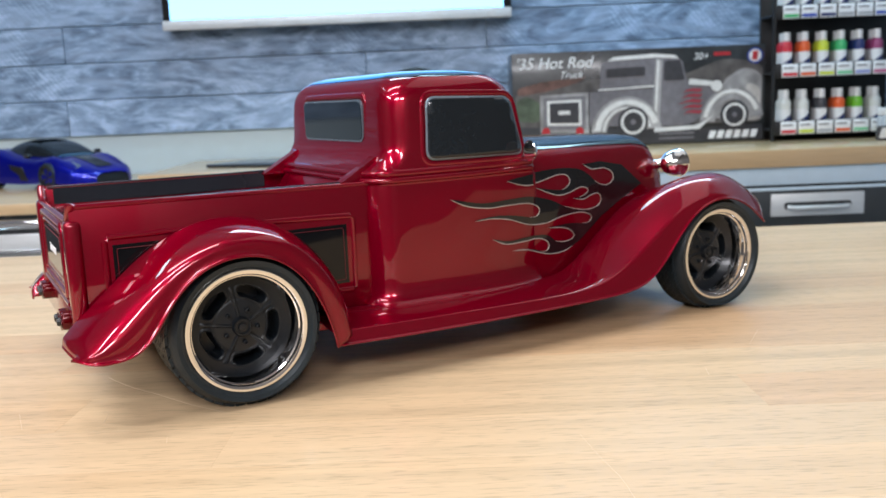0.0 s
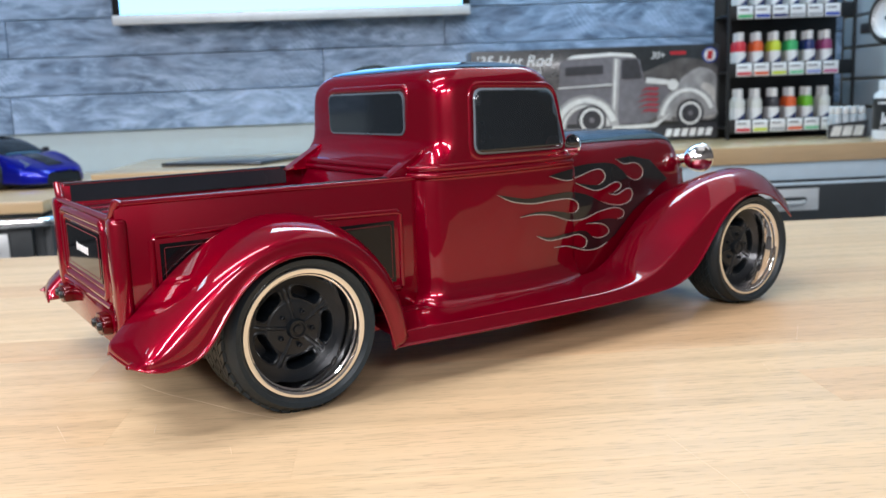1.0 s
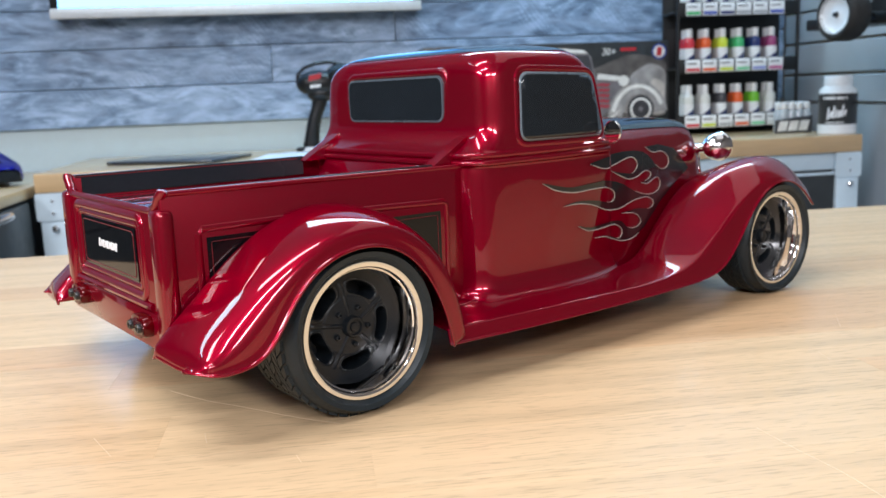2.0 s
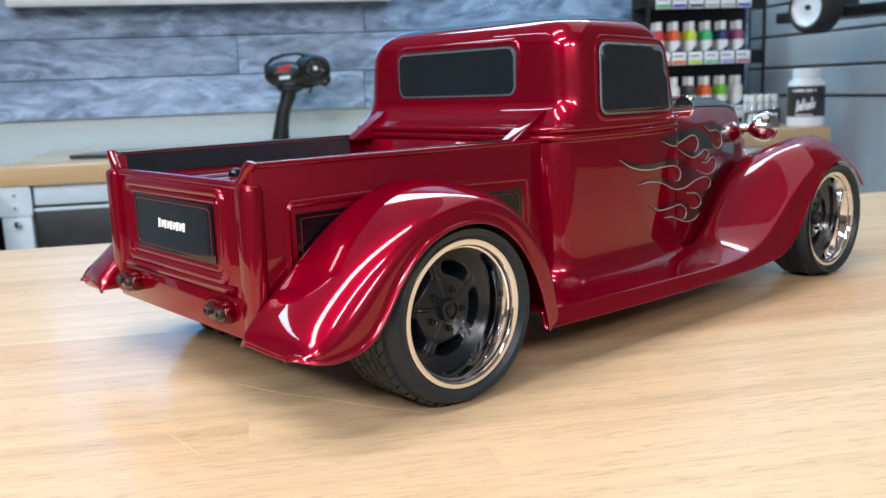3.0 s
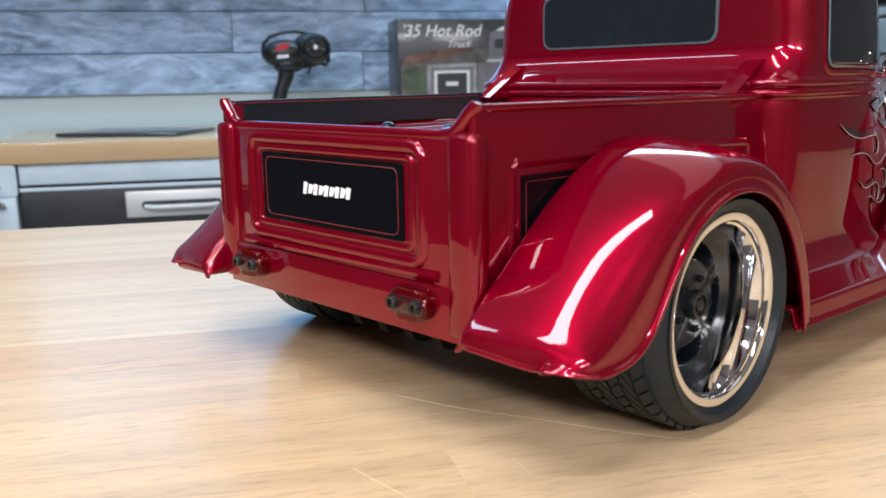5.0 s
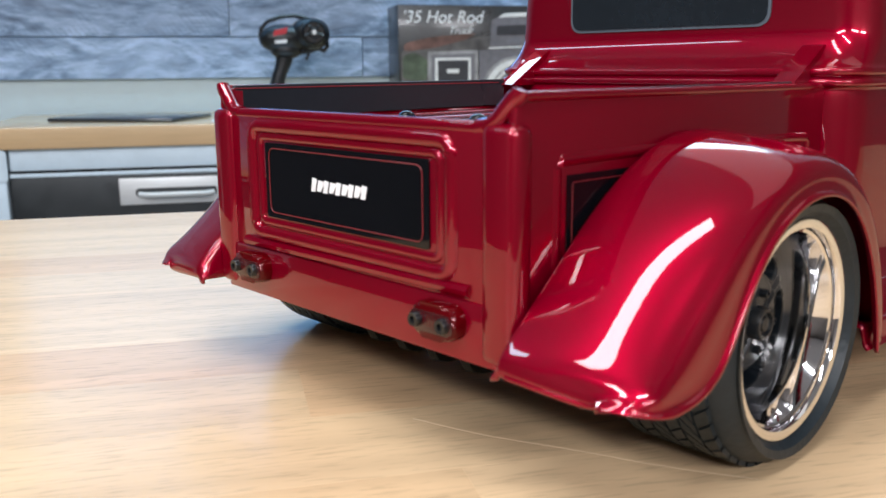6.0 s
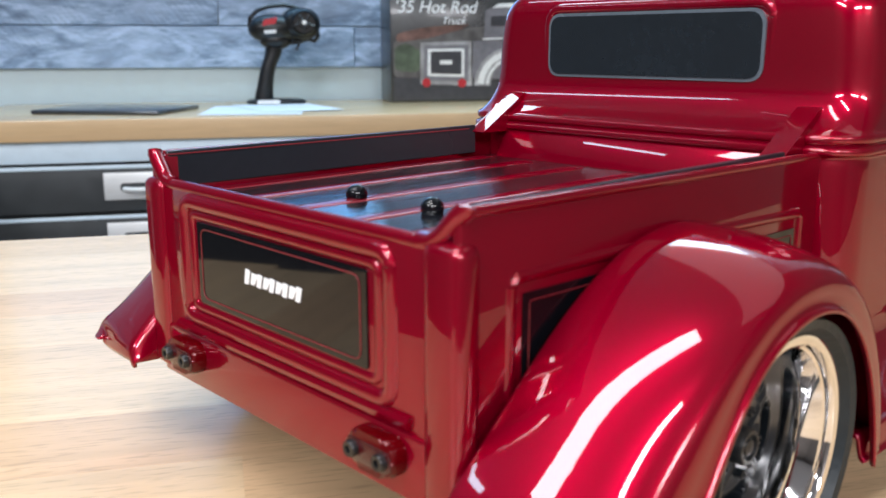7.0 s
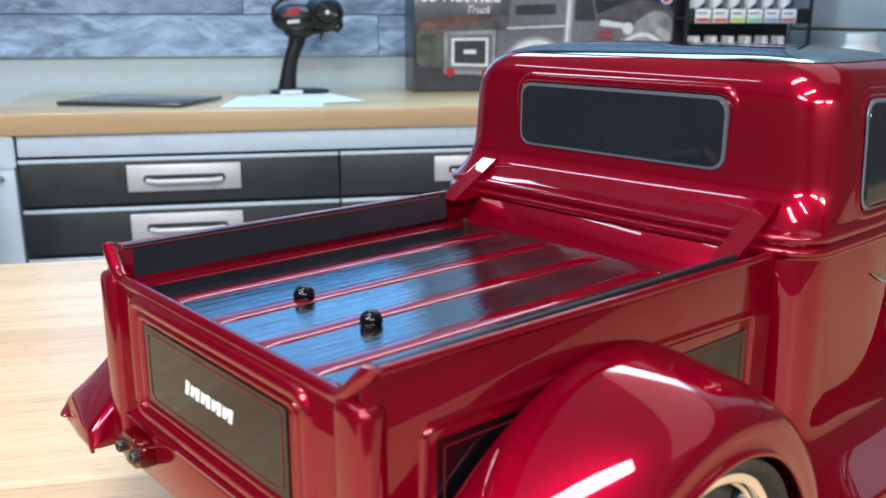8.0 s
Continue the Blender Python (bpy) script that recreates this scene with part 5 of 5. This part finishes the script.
lettering("'35 Hot Rod", 0.042, 0.012, 0.835, 3, WHITE_INK, 0.25)
lettering("Truck", 0.026, 0.185, 0.73, 3, WHITE_INK, 0.4)
lettering("30+", 0.026, 0.715, 0.865, 3, WHITE_INK, 0.2)
inked("caption_print", [(0.795, 0.90), (0.86, 0.90), (0.86, 0.935), (0.795, 0.935)], INK_RED, 3)

# ---- rack of paint bottles ----
rack = thing("paint_rack", pose(0, 0, 0), "black wire display rack for small paint bottles", "display rack")
part("back_panel", block(1.035, 1.385, 1.985, 1.995, BZ, 0.62, 0.001), BLACK_WIRE, rack)
for x in (1.036, 1.384):
    part("upright", tube([(x, 1.885, BZ), (x, 1.885, 0.62)], 0.005, 8), BLACK_WIRE, rack)
    for z in (0.03, 0.18, 0.33, 0.48, 0.61):
        part("side_wire", tube([(x, 1.885, z), (x, 1.985, z)], 0.003, 6), BLACK_WIRE, rack)
COLS = [1.079, 1.127, 1.176, 1.224, 1.272, 1.320]
ROWS_OF_PAINT = [(0.018, ("white", "white", "dark", "orange", "leaf", "white"), ("red", "lime", "grey", "orange", "mint", "white")),
                 (0.169, ("red", "orange", "lime", "green", "navy", "purple"), ("red", "orange", "lime", "mint", "lilac", "pink")),
                 (0.320, ("green", "blue", "navy", "grey", "white", "blue"), ("green", "blue", "navy", "grey", "grey", "blue"))]


def bottle(x, y, z, colour):
    b = thing("paint_bottle", pose(x, y, z, 0, 0, -20), "small %s paint bottle with white cap and white-and-blue label" % colour, "paint bottle", "paint bottles on the rack")
    part("body", lathe([(0.0001, 0), (0.014, 0.0), (0.0155, 0.002), (0.0158, 0.066), (0.0150, 0.073), (0.0105, 0.079), (0.0090, 0.081)], 20, "z"), HUE[colour], b)
    part("cap", lathe([(0.0090, 0.0795), (0.0098, 0.0800), (0.0096, 0.1010), (0.0086, 0.1035), (0.0001, 0.1040)], 18, "z"), WHITE_PLASTIC, b, "white flip cap")
    part("label", skin(lambda u, v: (0.0161 * math.sin(3.3 * (u - 0.5)), -0.0161 * math.cos(3.3 * (u - 0.5)), 0.004 + 0.048 * v), 12, 2), WHITE_INK, b, "white label")
    part("label_swoosh", skin(lambda u, v: (0.0164 * math.sin(2.6 * (u - 0.5)), -0.0164 * math.cos(2.6 * (u - 0.5)), 0.005 + (0.006 + 0.030 * u) * v), 12, 4), INK_NAVY, b, "dark blue swoosh")
    return b


stock = {}
for zb, fill, tags in ROWS_OF_PAINT:
    part("tray", block(1.040, 1.380, 1.888, 1.984, zb + 0.010, zb + 0.014, 0.001), BLACK_WIRE, rack)
    part("tray_lip", block(1.040, 1.380, 1.884, 1.8875, zb - 0.002, zb + 0.036, 0.001), BLACK_WIRE, rack)
    for x, c, t in zip(COLS, fill, tags):
        tag = part("price_tag", block(x - 0.0215, x + 0.0215, 1.8815, 1.8835, zb, zb + 0.034, 0.0005), WHITE_INK, rack, "white shelf tag with a colour stripe")
        part("stripe", block(x - 0.019, x + 0.019, 1.8808, 1.8814, zb + 0.003, zb + 0.011), HUE[t], tag, "", False)
        part("text_bar", block(x - 0.017, x + 0.010, 1.8808, 1.8814, zb + 0.022, zb + 0.026), INK_GREY, tag, "", False)
        for k, dy in enumerate((0.0, 0.040)):
            m = pose(x + 0.006 * k - 0.002, 1.908 + dy, zb + 0.014, 0, 0, -20)
            if c in stock:
                copy_thing(stock[c], m)
            else:
                stock[c] = bottle(x - 0.002, 1.908, zb + 0.014, c)

# ---- jar, clear bottles ----
jar = thing("white_jar", pose(1.350, 1.625, BZ), "white plastic jar with a black label band", "jar")
part("body", lathe([(0.0001, 0), (0.042, 0), (0.0455, 0.004), (0.0455, 0.100), (0.043, 0.112), (0.034, 0.120), (0.031, 0.124)], 36, "z"), WHITE_PLASTIC, jar)
part("lid", lathe([(0.031, 0.122), (0.034, 0.123), (0.034, 0.143), (0.032, 0.146), (0.0001, 0.147)], 36, "z"), WHITE_PLASTIC, jar, "white screw lid")
part("label", lathe([(0.0458, 0.026), (0.0458, 0.102)], 36, "z"), CARD_BLACK, jar, "black label band")
for a0, wide, low, high in ((-1.12, 0.10, 0.040, 0.070), (-1.00, 0.16, 0.044, 0.060), (-0.82, 0.09, 0.042, 0.072), (-0.70, 0.09, 0.043, 0.062), (-0.58, 0.18, 0.043, 0.060), (-0.37, 0.09, 0.043, 0.072), (-0.26, 0.12, 0.045, 0.060)):
    bm = skin(lambda u, v: (0.0462 * math.sin(a0 + wide * u + 0.07 * v), -0.0462 * math.cos(a0 + wide * u + 0.07 * v), low + (high - low) * v + 0.006 * (a0 + 0.7)), 3, 2)
    part("mark", bm, WHITE_INK, jar, "plain white slanted mark")
for a0, wide in ((-1.35, 0.12), (-1.18, 0.52), (-0.60, 0.36), (-0.16, 0.10)):
    bm = skin(lambda u, v: (0.0462 * math.sin(a0 + wide * u), -0.0462 * math.cos(a0 + wide * u), 0.088 + 0.006 * v), 6, 1)
    part("mark", bm, INK_LIGHT, jar, "plain pale bar")
part("mark", skin(lambda u, v: (0.0462 * math.sin(-1.2 + 1.0 * u), -0.0462 * math.cos(-1.2 + 1.0 * u), 0.029 + 0.003 * v), 10, 1), INK_LIGHT, jar, "plain pale bar")
first = None
for i in range(8):
    x, y = 1.288 + 0.022 * (i % 4), 1.775 + 0.028 * (i // 4)
    if first is None:
        first = thing("clear_bottle", pose(x, y, BZ), "small clear bottle with a white cap", "bottle", "clear bottles beside the rack")
        part("body", lathe([(0.0001, 0), (0.0105, 0), (0.0115, 0.002), (0.0115, 0.055), (0.007, 0.063)], 16, "z"), CLEAR, first)
        part("cap", lathe([(0.0085, 0.062), (0.009, 0.063), (0.009, 0.080), (0.0001, 0.082)], 16, "z"), WHITE_PLASTIC, first, "white cap")
    else:
        copy_thing(first, pose(x, y, BZ))
carton = thing("bottle_carton", pose(0, 0, 0), "open grey printed carton around small clear bottles", "carton")
part("front", plate([(1.255, BZ), (1.361, BZ), (1.361, 0.045), (1.255, 0.035)], lambda a, b, d: (a, 1.758 - d, b), 0.002), INK_DARK, carton, "", False)
for k in range(3):
    part("print", plate([(1.260 + 0.03 * k, 0.006), (1.285 + 0.03 * k, 0.006), (1.293 + 0.03 * k, 0.032), (1.268 + 0.03 * k, 0.032)], lambda a, b, d: (a, 1.7555 - d, b), 0.0004), INK_LIGHT, carton, "", False)

# ---- pistol-grip transmitter ----
tx = thing("radio_transmitter", pose(0.085, 1.95, BZ), "black pistol-grip radio transmitter standing on its foot", "transmitter")


def egg(cx, cy, cz, rx, ry, rz, p=2.6):
    def f(u, v):
        a, b = 2 * math.pi * u, math.pi * (v - 0.5)
        def g(t):
            return math.copysign(abs(t) ** (2 / p), t)
        return (cx + rx * g(math.cos(b)) * g(math.cos(a)), cy + ry * g(math.cos(b)) * g(math.sin(a)), cz + rz * g(math.sin(b)))
    return f


part("foot", skin(egg(-0.022, 0, 0.007, 0.072, 0.042, 0.0075, 3), 32, 12, close_u=True), BLACK_PLASTIC, tx)
GRIP = [(-0.052, 0.010), (-0.047, 0.045), (-0.039, 0.085), (-0.026, 0.118), (-0.020, 0.150)]
part("grip", skin(lambda u, v: (spline(GRIP, v)[0] + (0.023 - 0.005 * math.sin(math.pi * v)) * math.cos(2 * math.pi * u), 0.018 * math.sin(2 * math.pi * u), spline(GRIP, v)[1]), 24, 14, close_u=True), BLACK_PLASTIC, tx, "black grip handle")
part("head", skin(egg(-0.022, 0, 0.178, 0.060, 0.036, 0.034, 2.1), 40, 22, close_u=True), BLACK_PLASTIC, tx)
part("neck", skin(egg(-0.018, 0, 0.152, 0.038, 0.030, 0.022, 2.2), 28, 14, close_u=True), BLACK_PLASTIC, tx)
part("wheel_housing", skin(egg(0.042, 0, 0.190, 0.047, 0.042, 0.038, 2.3), 32, 18, close_u=True), BLACK_PLASTIC, tx)
part("trigger_guard", tube([(0.082, 0, 0.180), (0.083, 0, 0.160), (0.074, 0, 0.150), (0.060, 0, 0.156), (0.040, 0, 0.150), (0.012, 0, 0.146)], 0.006, 8), BLACK_PLASTIC, tx)
part("trigger", tube([(0.030, 0, 0.160), (0.036, 0, 0.140), (0.030, 0, 0.128)], 0.004, 8), BLACK_PLASTIC, tx)
part("carry_loop", tube([(-0.078, 0, 0.182), (-0.076, 0, 0.202), (-0.060, 0, 0.219), (-0.030, 0, 0.230), (0.005, 0, 0.233), (0.040, 0, 0.226)], 0.005, 8), BLACK_PLASTIC, tx, "top carrying loop")
bm = lathe([(0.0001, -0.058), (0.012, -0.058), (0.014, -0.052), (0.024, -0.052), (0.027, -0.056), (0.030, -0.052), (0.030, -0.036)], 32)
bmesh.ops.translate(bm, vec=(0.046, 0, 0.192), verts=bm.verts[:])
part("steering_wheel", bm, BLACK_PLASTIC, tx)
bm = lathe([(0.0001, -0.0600), (0.005, -0.0598), (0.006, -0.057)], 20)
bmesh.ops.translate(bm, vec=(0.046, 0, 0.192), verts=bm.verts[:])
wheel_hub = part("wheel_badge", bm, BRUSHED, tx, "silver wheel badge")
for k in range(5):
    a = radians(54 + 72 * k)
    part("spoke", tube([(0.046 + 0.005 * math.cos(a), -0.0585, 0.192 + 0.005 * math.sin(a)), (0.046 + 0.025 * math.cos(a), -0.0560, 0.192 + 0.025 * math.sin(a))], 0.0022, 6), MAT_DARK, wheel_hub)
part("red_label", plate(rounded([(-0.050, 0.184), (-0.018, 0.190), (-0.014, 0.205), (-0.046, 0.198)], 0.002), lambda a, b, d: (a, -0.0330 - d, b), 0.002), INK_RED, tx, "red label")
part("white_label", plate(rounded([(-0.046, 0.166), (-0.018, 0.168), (-0.018, 0.176), (-0.046, 0.174)], 0.001), lambda a, b, d: (a, -0.0352 - d, b), 0.002), INK_LIGHT, tx, "pale grey label")
part("foot_label", plate(rounded([(-0.070, 0.004), (-0.015, 0.004), (-0.017, 0.013), (-0.068, 0.013)], 0.002), lambda a, b, d: (a, -0.0405 - d, b), 0.002), INK_LIGHT, tx, "pale grey label")

# ---- papers and tablet on the bench ----
sheet = thing("paper_sheet", pose(0.005, 1.75, BZ, 0, 0, -8), "loose white paper sheet on the bench", "paper")
part("leaf", block(-0.105, 0.105, -0.135, 0.135, 0.0006, 0.0014), PAPER, sheet, "", False)
sheet = thing("paper_sheet", pose(0.075, 1.80, BZ + 0.0016, 0, 0, 14), "loose white paper sheet on the bench", "paper")
part("leaf", block(-0.09, 0.09, -0.125, 0.125, 0.0004, 0.0012), PAPER, sheet, "", False)
tab = thing("dark_tablet", pose(-0.285, 1.79, BZ, 0, 0, -22), "dark flat glossy tablet lying on the bench", "tablet")
part("slab", block(-0.14, 0.14, -0.105, 0.105, 0.0005, 0.009, 0.003), MAT_DARK, tab)

# ---- blue sports car model on the cart ----
car = thing("model_sports_car", pose(-0.765, 1.70, CZ, 0, 0, -33), "metallic blue model sports car with a black hood stripe", "model car")


def car_w(x):
    return float(np.interp(x, (-0.30, -0.26, -0.16, 0.0, 0.06, 0.10, 0.125, 0.14), (0.080, 0.096, 0.100, 0.095, 0.096, 0.086, 0.066, 0.046)))


def car_h(x):
    return float(np.interp(x, (-0.30, -0.26, -0.18, -0.10, -0.03, 0.02, 0.06, 0.10, 0.13, 0.14), (0.086, 0.098, 0.096, 0.088, 0.081, 0.077, 0.069, 0.058, 0.046, 0.040)))


def shell(u, v):
    x = -0.30 + 0.44 * u
    a = math.pi * v
    c, s = math.cos(a), math.sin(a)
    h = car_h(x)
    y = -car_w(x) * math.copysign(abs(c) ** 0.55, c)
    hump = 0.011 * math.exp(-((abs(y) - 0.078) / 0.02) ** 2) * (math.exp(-((x - 0.02) / 0.05) ** 2) + math.exp(-((x + 0.22) / 0.05) ** 2))
    return (x, y, 0.014 + (h - 0.014) * abs(s) ** 0.5 + hump)


part("body", skin(shell, 60, 48), BLUE_PAINT, car)
part("nose", skin(lambda u, v: (0.14 - 0.004 * u, -0.046 + 0.092 * v, 0.014 + 0.022 * u), 2, 6), BLACK_PLASTIC, car)
part("canopy", skin(lambda u, v: (-0.20 + 0.21 * u, -(0.072 - 0.012 * abs(2 * u - 1)) * math.copysign(abs(math.cos(math.pi * v)) ** 0.6, math.cos(math.pi * v)), 0.074 + 0.046 * math.sin(math.pi * min(u * 0.85 + 0.15, 1)) ** 0.7 * math.sin(math.pi * v) ** 0.6), 30, 30), WINDOW, car, "dark tinted canopy")
part("roof_skin", skin(lambda u, v: (-0.14 + 0.065 * u, -0.045 + 0.09 * v, 0.1205 + 0.001 * math.sin(math.pi * u)), 6, 6), BLACK_DECAL, car)
part("hood_stripe", skin(lambda u, v: (0.015 + 0.10 * u, -0.022 + 0.044 * v, shell((0.315 + 0.10 * u) / 0.44, 0.5)[2] + 0.0012), 12, 4), BLACK_DECAL, car, "black hood stripe")
part("side_intake", plate([(-0.12, 0.025), (-0.055, 0.022), (-0.075, 0.055), (-0.13, 0.062)], lambda a, b, d: (a, -0.0965 - d, b), 0.0012), BLACK_PLASTIC, car)
for s in (-1, 1):
    part("headlight", skin(lambda u, v: (0.055 + 0.045 * u, s * (0.055 + 0.018 * v), shell((0.355 + 0.045 * u) / 0.44, 0.5)[2] - 0.004 - 0.007 * v + 0.004), 4, 4), CHROME, car, "slim chrome headlight")
    part("door_mirror", skin(egg(-0.045, s * 0.098, 0.083, 0.008, 0.009, 0.006), 12, 8, close_u=True), BLACK_PLASTIC, car)
    for x in (0.02, -0.23):
        w = part("wheel", lathe([(0.012, s * 0.060), (0.030, s * 0.062), (0.033, s * 0.066), (0.033, s * 0.094), (0.031, s * 0.0985), (0.026, s * 0.0985), (0.025, s * 0.093)], 36), RUBBER, car)
        w.location = (x, 0, 0.033)
        r = part("rim", skin(lambda u, v: ((0.004 + 0.021 * v) * math.cos(2 * math.pi * u), s * (0.0965 - 0.006 * (0.5 - 0.5 * math.cos(10 * math.pi * u)) * math.sin(math.pi * v)), (0.004 + 0.021 * v) * math.sin(2 * math.pi * u)), 60, 8, close_u=True), SATIN_BLACK, w)
part("splitter", plate(rounded([(0.02, -0.090), (0.11, -0.075), (0.145, -0.045), (0.145, 0.045), (0.11, 0.075), (0.02, 0.090)], 0.01), lambda a, b, d: (a, b, 0.010 + d), 0.004), BLACK_PLASTIC, car)

# ---- buggy hung on the slat wall ----
bug = thing("model_buggy", pose(1.196, 1.40, 0.278, 0, 0, 14), "black model buggy with white wheels hung on the slat wall", "model buggy")
bw = part("wheel", lathe([(0.037, 0.0), (0.041, -0.004), (0.048, -0.006), (0.055, 0.0), (0.058, 0.008), (0.058, 0.042), (0.054, 0.049), (0.040, 0.048)], 40, "x"), FOAM_TYRE, bug, "worn black tyre")
part("dish", lathe([(0.0065, 0.003), (0.012, 0.004), (0.024, 0.006), (0.036, 0.001), (0.0415, -0.0045), (0.0425, -0.001), (0.042, 0.02)], 36, "x"), WHITE_PLASTIC, bw, "white dish wheel")
part("hub_nut", lathe([(0.0001, -0.004), (0.005, -0.004), (0.006, 0.004)], 8, "x"), BLACK_PLASTIC, bw)
part("axle", tube([(0.02, 0, 0), (0.21, 0, 0.005)], 0.006, 8), BLACK_PLASTIC, bug)
part("arm", block(0.05, 0.14, -0.012, 0.06, -0.020, -0.012, 0.002), BLACK_PLASTIC, bug)
part("tower", block(0.12, 0.19, 0.02, 0.03, -0.02, 0.07, 0.003), BLACK_PLASTIC, bug)
part("shock", tube([(0.07, 0.012, -0.010), (0.135, 0.018, 0.055)], 0.009, 10), STEEL, bug, "spring shock absorber")
part("chassis", block(0.11, 0.20, -0.30, 0.20, -0.022, 0.004, 0.004), BLACK_PLASTIC, bug)
part("wall_hook", tube([(0.15, 0.02, 0.0), (0.29, -0.01, 0.0)], 0.004, 6), STEEL, bug)
